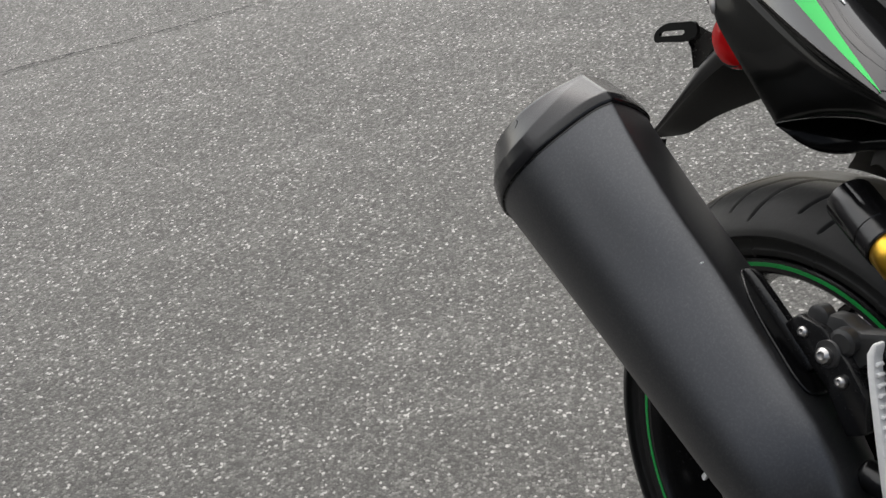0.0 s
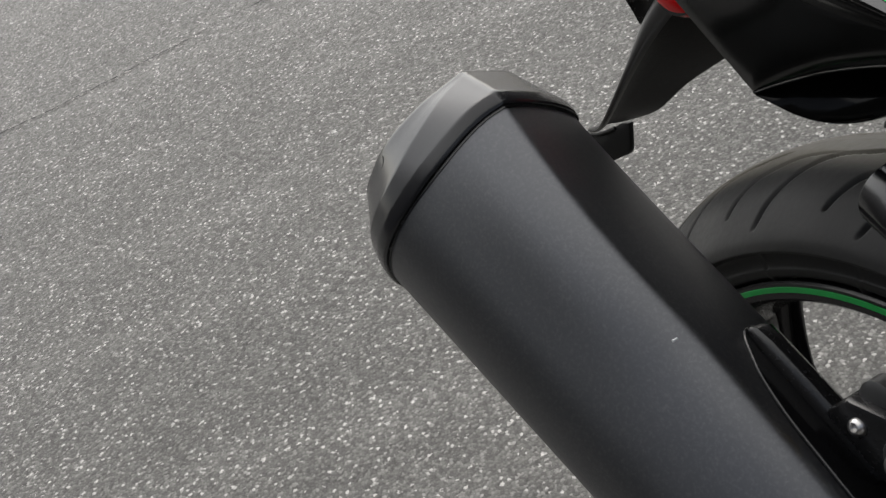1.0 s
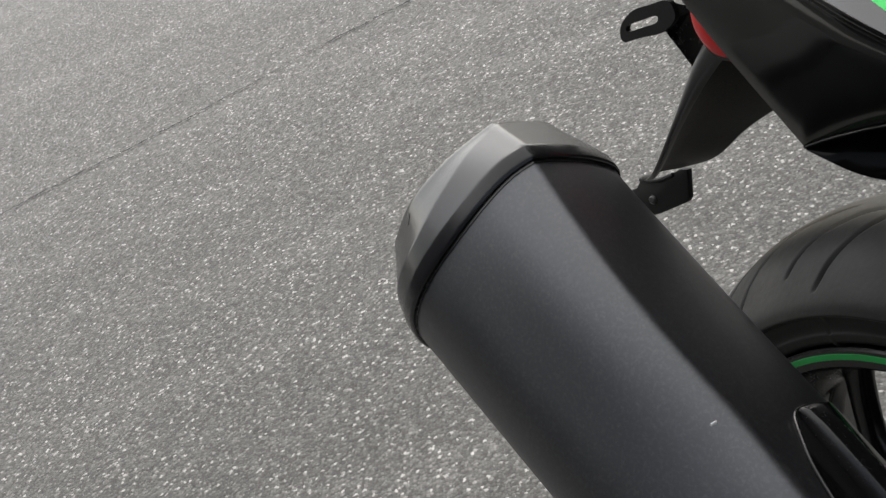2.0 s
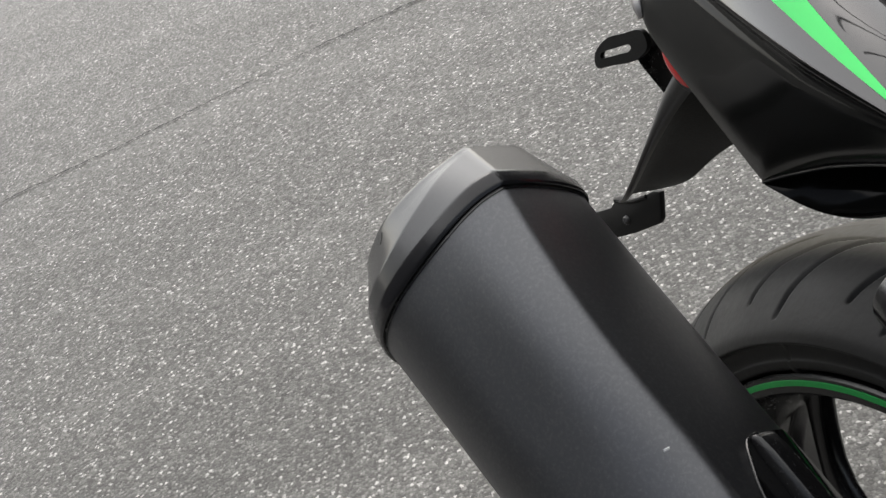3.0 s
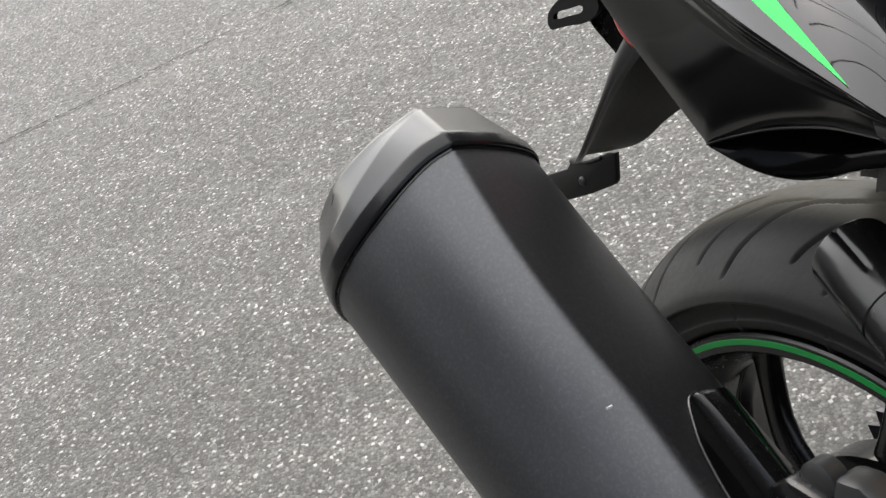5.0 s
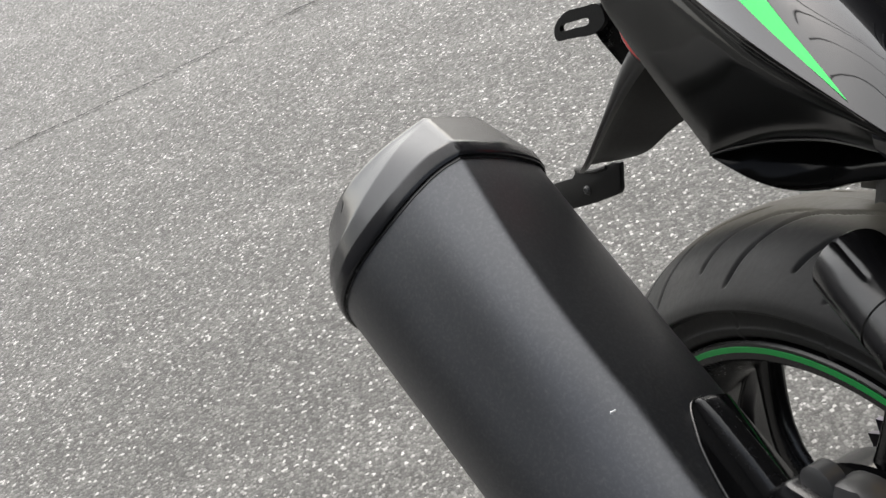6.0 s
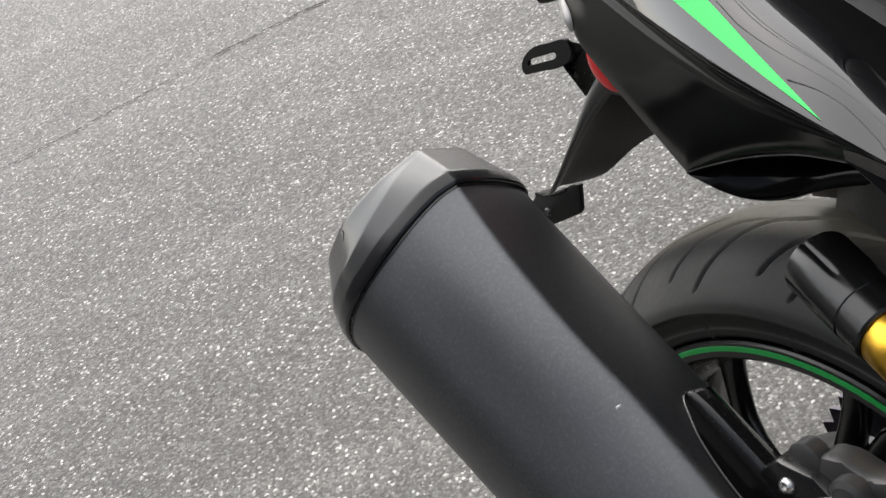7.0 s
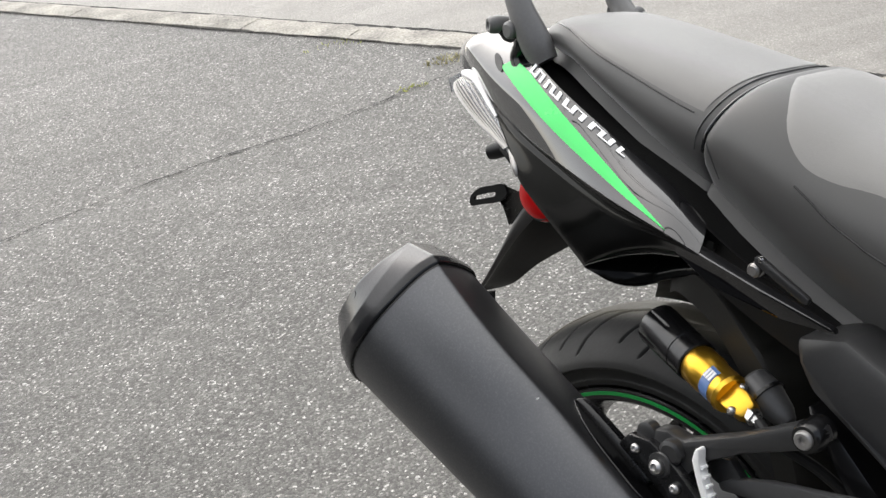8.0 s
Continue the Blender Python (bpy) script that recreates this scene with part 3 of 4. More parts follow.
for k in range(5):
    # each pair of spokes joins at the rim; radius, angle and half width from rim to hub
    for leg in (((0.207, 139.3, 0.0155), (0.200, 140.8, 0.0130), (0.190, 143.2, 0.0115), (0.178, 146.3, 0.0110), (0.166, 149.7, 0.0110), (0.154, 153.4, 0.0115), (0.135, 158.5, 0.0135), (0.100, 166.0, 0.0160)), ((0.207, 144.5, 0.0130), (0.201, 150.0, 0.0090), (0.196, 155.5, 0.0080), (0.189, 162.5, 0.0080), (0.180, 169.0, 0.0082), (0.168, 172.5, 0.0088), (0.154, 172.8, 0.0100), (0.135, 174.5, 0.0120), (0.100, 182.0, 0.0140))):
        rings = []
        for r, a, w in leg:
            a = radians(a + 72 * k)
            p = Vector((r * math.cos(a), 0, AXLE + r * math.sin(a)))
            t_ = Vector((-math.sin(a), 0, math.cos(a)))
            rings.append([p + t_ * w * math.copysign(abs(math.cos(t)) ** 0.55, math.cos(t)) + Vector((0, 0.010 * math.copysign(abs(math.sin(t)) ** 0.8, math.sin(t)), 0)) for t in [math.pi * 2 * i / 20 for i in range(20)]])
        part("spoke", loft(rings), M_SATIN, wheel)
# driven sprocket on the far side, brake disc on the near side
teeth = 40
outer = [((0.129 if i % 2 else 0.119) * math.cos(math.pi * i / teeth), (0.129 if i % 2 else 0.119) * math.sin(math.pi * i / teeth)) for i in range(2 * teeth)]
part("sprocket", prism([(x, AXLE + z) for x, z in outer], 0.088, 0.094, 0), M_CHAIN, wheel, "dark steel rear sprocket", smooth=False)
wave = [((0.112 + 0.004 * math.cos(10 * t)) * math.cos(t), (0.112 + 0.004 * math.cos(10 * t)) * math.sin(t)) for t in [2 * math.pi * i / 120 for i in range(120)]]
part("brake_disc", prism([(x, AXLE + z) for x, z in wave], -0.082, -0.087, 0), M_STEEL, wheel, "wavy steel brake disc")
part("axle_nut", turned((0, -0.075, AXLE), (0, -0.145, AXLE), [(0, 0.012), (0.7, 0.012), (0.7, 0.018), (1, 0.018)], 6), M_STEEL, wheel)

# swingarm
for sgn in (-1, 1):
    part("swingarm", prism([(-0.06, 0.330), (-0.055, 0.280), (0.05, 0.272), (0.30, 0.315), (0.52, 0.345), (0.52, 0.430), (0.30, 0.415), (0.08, 0.350)], sgn * 0.105, sgn * 0.140, 0.006), M_SATIN, bike, "black swingarm beam")

# seat
SEATS = [(-0.226, 0.045, 0.910, 0.900), (-0.214, 0.066, 0.922, 0.898), (-0.195, 0.084, 0.930, 0.896), (-0.160, 0.099, 0.932, 0.891), (-0.110, 0.112, 0.926, 0.870), (-0.050, 0.120, 0.917, 0.842), (0.000, 0.125, 0.909, 0.820), (0.040, 0.127, 0.904, 0.804), (0.050, 0.125, 0.902, 0.800)]
RIDER = [(0.050, 0.125, 0.899, 0.803), (0.057, 0.130, 0.907, 0.799), (0.085, 0.135, 0.905, 0.785), (0.120, 0.140, 0.895, 0.768), (0.170, 0.144, 0.878, 0.744), (0.230, 0.145, 0.862, 0.718), (0.300, 0.142, 0.850, 0.695), (0.400, 0.125, 0.843, 0.678), (0.500, 0.100, 0.843, 0.672), (0.560, 0.08, 0.838, 0.675)]


def seat_ring(x, w, top, bottom):
    """A padded section: steep sides, a rounded shoulder and a slightly domed top."""
    out = []
    for i in range(37):
        t = math.pi * i / 36
        c, s = math.cos(t), math.sin(t)
        y = -w * math.copysign(abs(c) ** 0.55, c)
        z = bottom + (top - bottom) * s ** (0.62 if c > 0 else 0.74)
        f = (z - bottom) / (top - bottom)
        y *= 1 - 0.27 * max(0, 1 - f / 0.7) ** 2
        out.append((x + 0.028 * max(0, min(1, (x + 0.2) / 0.22)) * ((z - bottom) / (top - bottom)) ** 2, y * (0.93 + 0.07 * min(1, (top - z) / 0.05)), z))
    return out + [(x, w * 0.8, bottom - 0.012), (x, -w * 0.8, bottom - 0.012)]


def seat_run(rows, n):
    line = spline([(a, b, c) for a, b, c, _ in rows], n)
    low = spline([(a, d, 0) for a, _, _, d in rows], n)
    return [seat_ring(p.x, p.y, p.z, q.y) for p, q in zip(line, low)]


seat = tagged(new("seat"), "dark grey vinyl stepped two-up seat")
seat.parent = bike
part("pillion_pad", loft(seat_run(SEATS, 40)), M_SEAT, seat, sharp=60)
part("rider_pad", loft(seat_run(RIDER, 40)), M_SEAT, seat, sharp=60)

# tail: top edge, crease and belly lines from rear to front
TOP = [(-0.295, -0.062, 0.903), (-0.251, -0.078, 0.897), (-0.192, -0.100, 0.888), (-0.123, -0.122, 0.866), (-0.031, -0.136, 0.832), (0.043, -0.146, 0.807), (0.088, -0.152, 0.784)]
CREASE = [(-0.353, -0.060, 0.868), (-0.255, -0.105, 0.836), (-0.169, -0.137, 0.817), (-0.078, -0.165, 0.802), (0.010, -0.188, 0.790), (0.077, -0.200, 0.781), (0.118, -0.200, 0.771)]
BELLY = [(-0.352, -0.060, 0.865), (-0.249, -0.103, 0.831), (-0.205, -0.125, 0.798), (-0.168, -0.143, 0.7675), (-0.1435, -0.147, 0.751), (-0.114, -0.150, 0.734), (-0.0795, -0.1515, 0.7125), (-0.0569, -0.152, 0.6978)]
RIDGE = [(-0.0569, -0.152, 0.6978), (-0.043, -0.1535, 0.7058), (-0.0241, -0.156, 0.7156), (-0.0012, -0.159, 0.7266), (0.0301, -0.165, 0.7391), (0.0523, -0.171, 0.7465), (0.0938, -0.185, 0.7575), (0.104, -0.188, 0.759)]
SCOOP = [(-0.0566, -0.151, 0.6958), (-0.0422, -0.147, 0.691), (-0.0354, -0.141, 0.6861), (-0.0254, -0.134, 0.6824), (-0.0135, -0.125, 0.6811), (0.0015, -0.120, 0.6859), (0.0189, -0.119, 0.6955), (0.0431, -0.120, 0.7071), (0.070, -0.125, 0.718)]
ST = 48
top_l, crease_l, belly_l = spline(TOP, ST), spline(CREASE, ST), spline(BELLY, 32) + spline(RIDGE, 17)[1:]


def on_panel(u, w, lift=0.0):
    """A place on the upper panel: u from rear to front, w from the top edge to the crease."""
    i = u * (ST - 1)
    j = min(int(i), ST - 2)
    f = i - j
    a, b = top_l[j].lerp(top_l[j + 1], f), crease_l[j].lerp(crease_l[j + 1], f)
    across = (b - a)
    along_ = (top_l[j + 1] - top_l[j])
    n = across.cross(along_).normalized()
    if n.z < 0:
        n = -n
    rear = 0.013 * max(0.0, 1 - u / 0.5) * min(1.0, u / 0.03)
    return a.lerp(b, w) + n * (0.006 * math.sin(math.pi * w) + rear * min(w / 0.62, (1 - w) / 0.38) + lift)


STRIPE_OUT = spline([(0.206, 0.375, 0), (0.325, 0.495, 0), (0.425, 0.590, 0), (0.506, 0.675, 0), (0.600, 0.770, 0), (0.700, 0.862, 0), (0.838, 0.975, 0)], 40)
STRIPE_IN = spline([(0.245, 0.162, 0), (0.325, 0.165, 0), (0.406, 0.213, 0), (0.475, 0.280, 0), (0.544, 0.390, 0), (0.620, 0.545, 0), (0.725, 0.762, 0), (0.839, 0.974, 0)], 40)
tail = tagged(new("tail_cowl"), "gloss black tail cowl with green flash")
tail.parent = bike
for sgn in (1, -1):
    flip = lambda p, sgn=sgn: Vector((p[0], p[1] * sgn, p[2]))
    rows = []
    for i in range(ST):
        u = i / (ST - 1)
        rows.append([flip(on_panel(u, w)) for w in (0, 0.03, 0.125, 0.25, 0.375, 0.5, 0.58, 0.62, 0.66, 0.75, 0.875, 0.97, 1)] + [flip(on_panel(u, w, -0.003)) for w in (0.98, 0.75, 0.5, 0.25, 0.02)])
    part("side_panel", loft(rows), M_PAINT, tail, "glossy black upper side panel", sharp=45)
    rows = []
    for i in range(ST):
        a, b = crease_l[i], belly_l[i]
        r = [a + Vector((0, 0, -0.0005))]
        ease = min(1, i / 10) * min(1, (ST - 1 - i) / 8)
        for w, d in ((0.025, -0.0004), (0.045, 0.0006), (0.075, 0.0022), (0.105, 0.0026), (0.135, 0.0014), (0.165, 0.0001), (0.20, -0.0003), (0.25, -0.0004), (0.34, -0.0007), (0.44, -0.0014), (0.54, -0.0021), (0.64, -0.0026), (0.74, -0.0027), (0.84, -0.0023), (0.93, -0.0013), (1.0, 0.0)):
            r.append(a.lerp(b, w) + Vector((0, d * ease, 0)))
        r += [b + Vector((0, 0.004, -0.001)), b + Vector((0, 0.03, 0.010)), a + Vector((0, 0.02, -0.012))]
        rows.append([flip(p) for p in r])
    part("lower_panel", loft(rows), M_SKIRT, tail, "black lower side panel", sharp=50)
    rows = []
    for a, b in zip(spline(RIDGE, 30), spline(SCOOP, 30)):
        f = min(1.0, (b - a).length / 0.05)
        rows.append([flip(a.lerp(b, w) + Vector((0, d * f, d * f * 0.5))) for w, d in ((0.0, 0.001), (0.08, 0.006), (0.20, 0.018), (0.34, 0.034), (0.48, 0.040), (0.62, 0.030), (0.74, 0.012), (0.86, 0.002), (0.94, -0.001), (1.0, 0.0))] + [flip(b + Vector((0, 0.006, -0.001))), flip(b + Vector((0, 0.03, 0.014))), flip(a + Vector((0, 0.035, 0.004)))])
    part("belly_scoop", loft(rows), M_SKIRT, tail, "black scooped underside of the side panel", sharp=50)
    part("panel_lip", tube([flip(p + Vector((0, 0.0004, 0))) for p in spline(RIDGE, 24)], [0.0012] * 16 + [0.0011, 0.0010, 0.0009, 0.0008, 0.0007, 0.0006, 0.0005, 0.0004], 8, 80), M_SATIN, tail, "thin rounded lip over the scoop")
    bm = loft([[flip(on_panel(a.x + (b.x - a.x) * k / 6, a.y + (b.y - a.y) * k / 6, 0.0012)) for k in range(7)] for a, b in zip(STRIPE_OUT, STRIPE_IN)], closed=False, caps=False)
    part("green_flash", bm, M_GREEN, tail, "tapered bright green stripe")
    part("cowl_arm", prism([(0.085, 0.778), (0.120, 0.770), (0.175, 0.751), (0.236, 0.729), (0.239, 0.724), (0.190, 0.727), (0.130, 0.744), (0.085, 0.759)], [v * sgn for v in (-0.197, -0.2005, -0.188, -0.168, -0.167, -0.180, -0.192, -0.189)], [v * sgn for v in (-0.180, -0.180, -0.172, -0.158, -0.157, -0.165, -0.175, -0.178)], 0.005), M_PAINT, tail, "tapering glossy cowl arm")
    # plain slanted bars where the lettering is
    for k in range(13):
        u0, w0 = 0.350 + 0.0265 * k, 0.012 + 0.0045 * k
        n = 0.150 + 0.002 * k
        bars = [((0, 0), (0.011, 0.004), (-0.003, n + 0.004), (-0.014, n))]
        if k % 3 != 2:
            bars.append(((0.011, 0.004), (0.0265, 0.010), (0.0245, 0.036), (0.009, 0.030)) if k % 2 else ((-0.001, n - 0.030), (0.0145, n - 0.024), (0.0125, n + 0.004), (-0.003, n)))
        for box in bars:
            bm = loft([[flip(on_panel(u0 + a, w0 + b, h)) for a, b in box] for h in (0.0013, 0.0004)])
            part("lettering_bar", bm, M_WHITE, tail, "white lettering bar", smooth=False)
    bm = loft([[flip(on_panel(0.185 + 0.036 * math.cos(t) + 0.004 * math.sin(t), 0.35 + 0.075 * math.sin(t) + 0.06 * math.cos(t), h)) for t in [2 * math.pi * i / 20 for i in range(20)]] for h in (0.0015, 0.0004)])
    part("bolt_recess", bm, M_PLASTIC, tail, "black oval bolt recess")
    # dark inner panel between cowl and seat
    rows = []
    for p in spline([(-0.235, -0.082, 0.892), (-0.192, -0.097, 0.884), (-0.123, -0.118, 0.862), (-0.029, -0.131, 0.828), (0.045, -0.140, 0.800), (0.088, -0.144, 0.778), (0.150, -0.140, 0.748), (0.260, -0.130, 0.705)], 40):
        p = p + Vector((0, 0.001, -0.006))
        rows.append([flip(p + Vector((0, 0.004, -0.05))), flip(p), flip(p + Vector((0, 0.010, -0.004))), flip(p + Vector((0, 0.035, 0.0))), flip(p + Vector((0, 0.070, 0.004))), flip(p + Vector((0, 0.070, -0.05)))])
    part("inner_panel", loft(rows), M_PLASTIC, tail, "matt black panel under the seat edge")

# rear of the tail: centre cowl, lamp lens, grab hoop
rows = []
for x, w, top, low in ((-0.385, 0.030, 0.872, 0.862), (-0.375, 0.046, 0.884, 0.856), (-0.350, 0.060, 0.896, 0.850), (-0.310, 0.066, 0.904, 0.852), (-0.260, 0.076, 0.906, 0.855), (-0.200, 0.090, 0.898, 0.850)):
    rows.append([(x, -w * math.copysign(abs(math.cos(t)) ** 0.6, math.cos(t)), low + (top - low) * math.sin(t) ** 0.6) for t in [math.pi * i / 20 for i in range(21)]] + [(x, w * 0.7, low - 0.01), (x, -w * 0.7, low - 0.01)])
part("rear_cowl", loft(rows), M_PAINT, tail, "glossy black rear centre cowl", sharp=50)


lamp = tagged(new("tail_lamp"), "clear ribbed tail lamp lens")
lamp.parent = bike
LENS_UP = [(-0.341, -0.068, 0.846), (-0.302, -0.084, 0.847), (-0.254, -0.105, 0.826), (-0.205, -0.125, 0.805), (-0.174, -0.139, 0.785)]
LENS_LOW = [(-0.366, -0.058, 0.829), (-0.353, -0.066, 0.819), (-0.290, -0.092, 0.801), (-0.230, -0.114, 0.792), (-0.174, -0.139, 0.779)]
for sgn in (1, -1):
    flip = lambda p, sgn=sgn: Vector((p[0], p[1] * sgn, p[2]))
    up, low = spline(LENS_UP, 26), spline(LENS_LOW, 26)
    skin_lens, skin_back = [], []
    for a, d in zip(up, low):
        wide = (a - d).length
        out = [a.lerp(d, w) + Vector((-0.10, -0.16, -0.05)) * wide * math.sin(math.pi * w) for w in (0, 0.08, 0.25, 0.5, 0.75, 0.92, 1)]
        skin_lens.append([flip(p) for p in out + [d + Vector((0.010, 0.012, 0)), a + Vector((0.010, 0.012, -0.002))]])
        skin_back.append([flip(p + Vector((0.004, 0.006, 0))) for p in out])
    part("lens", loft(skin_lens), M_CLEAR, lamp, "clear ribbed side lens", sharp=50)
    part("reflector", loft(skin_back, closed=False, caps=False), M_LAMPBACK, lamp, "bright silver reflector", sharp=50)
    for w in (0.12, 0.21, 0.30, 0.39, 0.48, 0.57, 0.66, 0.75, 0.84):
        part("lens_rib", tube([flip(a.lerp(d, w) + Vector((-0.10, -0.16, -0.05)) * (a - d).length * math.sin(math.pi * w) + Vector((-0.0004, -0.0008, 0))) for a, d in list(zip(up, low))[1:22:2]], 0.0009, 6, 40), M_DULL, lamp)
    part("lens_cap", tube([flip(p + Vector((0, -0.001, 0.002))) for p in up[:16:3]], [0.004, 0.006, 0.0055, 0.004, 0.003, 0.002], 10, 30), M_ALLOY, lamp, "bright upper lens edge")
    part("trim_strip", tube([flip(p) for p in ((-0.200, -0.126, 0.797), (-0.185, -0.135, 0.787), (-0.173, -0.141, 0.777), (-0.168, -0.1425, 0.769))], [0.0030, 0.0042, 0.0052, 0.0032], 10), M_DULL, lamp, "bright silver trim strip")
rows = []
for k in range(17):
    w = 2 * k / 16 - 1
    rows.append([(-0.353 - 0.018 * (1 - w * w), 0.064 * w, 0.846), (-0.380 - 0.018 * (1 - w * w), 0.060 * w, 0.834), (-0.372 - 0.018 * (1 - w * w), 0.062 * w, 0.819), (-0.340, 0.060 * w, 0.822), (-0.330, 0.060 * w, 0.844)])
part("centre_lens", loft(rows), M_CLEAR, lamp, "clear rear centre lens", sharp=50)
part("lock_barrel", turned((-0.255, -0.070, 0.772), (-0.282, -0.078, 0.762), [(0, 0.010), (0.8, 0.010), (1, 0.009), (1, 0.006), (0.85, 0.005)], 20), M_PLASTIC, bike, "black round barrel under the tail lamp")
part("lamp_stay", prism([(-0.262, 0.772), (-0.235, 0.778), (-0.210, 0.755), (-0.222, 0.742)], -0.085, -0.070, 0.003), M_PLASTIC, bike, "black stay below the tail lamp")

hoop = tagged(new("grab_hoop"), "satin dark grey grab hoop behind the seat")
hoop.parent = bike
part("hoop_bar", tube([(-0.186, -0.088, 0.886), (-0.200, -0.092, 0.908), (-0.222, -0.096, 0.945), (-0.250, -0.090, 0.990), (-0.275, -0.055, 1.012), (-0.280, 0.0, 1.016), (-0.275, 0.055, 1.008), (-0.262, 0.090, 0.975), (-0.248, 0.098, 0.935), (-0.210, 0.094, 0.900), (-0.190, 0.086, 0.865)], [0.0150, 0.0180, 0.0145, 0.0118, 0.013, 0.013, 0.013, 0.0125, 0.0135, 0.0165, 0.015], 16, 90), M_HOOP, hoop, "dark grey bent bar")
for sgn in (1, -1):
    part("hoop_foot", tube([(-0.212, -0.096 * sgn, 0.922), (-0.214, -0.097 * sgn, 0.904), (-0.222, -0.097 * sgn, 0.888), (-0.214, -0.098 * sgn, 0.876)], [0.0125, 0.0100, 0.0080, 0.0090], 12), M_SATIN, hoop, "black mounting foot")
    part("hoop_bolt", turned((-0.221, -0.094 * sgn, 0.920), (-0.223, -0.114 * sgn, 0.918), [(0, 0.008), (0.6, 0.0105), (0.9, 0.0095), (1, 0.007)], 20), M_HOOP, hoop, "grey round knob")
    part("hook_knob", turned((-0.245, -0.090 * sgn, 0.922), (-0.255, -0.112 * sgn, 0.920), [(0, 0.008), (0.5, 0.0105), (0.85, 0.010), (1, 0.008), (1, 0.005), (0.8, 0.003)], 20), M_HOOP, hoop, "grey round luggage hook knob")
    part("hook_neck", tube([(-0.249, -0.097 * sgn, 0.920), (-0.236, -0.097 * sgn, 0.909), (-0.221, -0.097 * sgn, 0.915)], 0.007, 10), M_PLASTIC, hoop)
# seat seams: piping and edge lines
run_a, run_b = seat_run(SEATS, 40), seat_run(RIDER, 40)
part("cross_seam", tube([Vector(run_b[1][k]) + Vector((-0.002, 0, 0.0015)) for k in range(2, 35, 2)], 0.0020, 8, 80), M_SATIN, seat, "dark piped cross seam")
part("second_seam", tube([Vector(run_a[34][k]) + Vector((0, 0, 0.0004)) for k in range(2, 35, 2)], 0.0011, 6, 80), M_SEATSIDE, seat, "thin second seam")


def skin(run, i, k):
    """A place on a pad's skin between its rings and ring points."""
    a, b = min(int(i), len(run) - 2), int(k)
    f, g = i - a, k - b
    return Vector(run[a][b]).lerp(Vector(run[a + 1][b]), f).lerp(Vector(run[a][b + 1]).lerp(Vector(run[a + 1][b + 1]), f), g)


for far in (0, 1):
    turn = lambda k, far=far: 36 - k if far else k
    part("pillion_stitch", tube([skin(run_a, i, turn(k)) + Vector((0, 0, 0.0004)) for i, k in ((4, 12.8), (9, 10.6), (14.5, 8.25), (19.5, 6.4), (24, 6.2), (28, 6.1), (32, 6.0))], 0.0009, 6, 80), M_SATIN, seat, "dark stitched edge line")
    part("rider_stitch", tube([skin(run_b, i, turn(k)) + Vector((0, 0, 0.0008)) for i, k in ((16, 5.3), (17.5, 5.0), (19.25, 4.5), (21, 4.25), (22.5, 4.05), (26, 3.9), (32, 3.8), (38, 3.7))], 0.0009, 6, 90), M_SATIN, seat, "dark stitched edge line")
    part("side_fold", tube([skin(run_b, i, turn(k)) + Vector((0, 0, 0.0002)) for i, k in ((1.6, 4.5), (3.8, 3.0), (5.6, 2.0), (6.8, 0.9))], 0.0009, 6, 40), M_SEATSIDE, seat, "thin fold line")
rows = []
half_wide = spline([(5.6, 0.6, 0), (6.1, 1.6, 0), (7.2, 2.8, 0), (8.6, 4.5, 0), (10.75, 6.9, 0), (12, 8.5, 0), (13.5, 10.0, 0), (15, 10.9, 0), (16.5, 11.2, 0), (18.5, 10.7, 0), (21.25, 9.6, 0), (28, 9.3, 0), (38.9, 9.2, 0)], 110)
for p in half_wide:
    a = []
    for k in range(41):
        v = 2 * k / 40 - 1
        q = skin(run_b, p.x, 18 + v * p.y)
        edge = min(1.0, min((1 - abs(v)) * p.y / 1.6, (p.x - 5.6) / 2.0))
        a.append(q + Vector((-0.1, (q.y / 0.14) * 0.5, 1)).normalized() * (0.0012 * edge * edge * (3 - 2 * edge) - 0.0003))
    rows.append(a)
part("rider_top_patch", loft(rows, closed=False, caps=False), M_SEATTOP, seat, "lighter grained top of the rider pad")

# sheet over the pillion top that carries its painted brightness, inside the stitch lines
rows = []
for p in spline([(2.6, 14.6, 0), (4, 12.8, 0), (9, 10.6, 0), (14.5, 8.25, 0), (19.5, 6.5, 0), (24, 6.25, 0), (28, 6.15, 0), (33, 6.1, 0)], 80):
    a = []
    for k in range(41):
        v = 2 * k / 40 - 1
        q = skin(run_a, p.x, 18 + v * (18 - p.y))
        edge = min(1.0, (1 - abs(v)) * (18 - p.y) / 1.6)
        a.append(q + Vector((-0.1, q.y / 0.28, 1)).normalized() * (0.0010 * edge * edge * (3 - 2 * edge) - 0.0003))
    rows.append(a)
part("pillion_lit_top", loft(rows, closed=False, caps=False), M_SEATLIT, seat, "top of the pillion pad, its brightness under the sky painted in warm grey")

# seat lock plate and bolt
part("seat_hook", prism([(0.1405, 0.7625), (0.146, 0.765), (0.2005, 0.7400), (0.2000, 0.7345), (0.1950, 0.7335), (0.1430, 0.7560)], -0.149, -0.142, 0.0018), M_GREYMETAL, bike, "dark grey metal helmet hook plate")
part("hook_washer", turned((0.141, -0.132, 0.749), (0.140, -0.148, 0.749), [(0, 0.006), (0.3, 0.0075), (0.45, 0.0075), (0.5, 0.006), (0.6, 0.006), (0.65, 0.0070), (0.85, 0.0070), (1, 0.0048)], 20), M_DULL, bike, "dull steel washers on a stud")
part("hook_bolt", bolt_head((0.1485, -0.147, 0.7625), (0, -0.6, 1), 0.0036), M_STEEL, bike, "small bright steel button bolt")

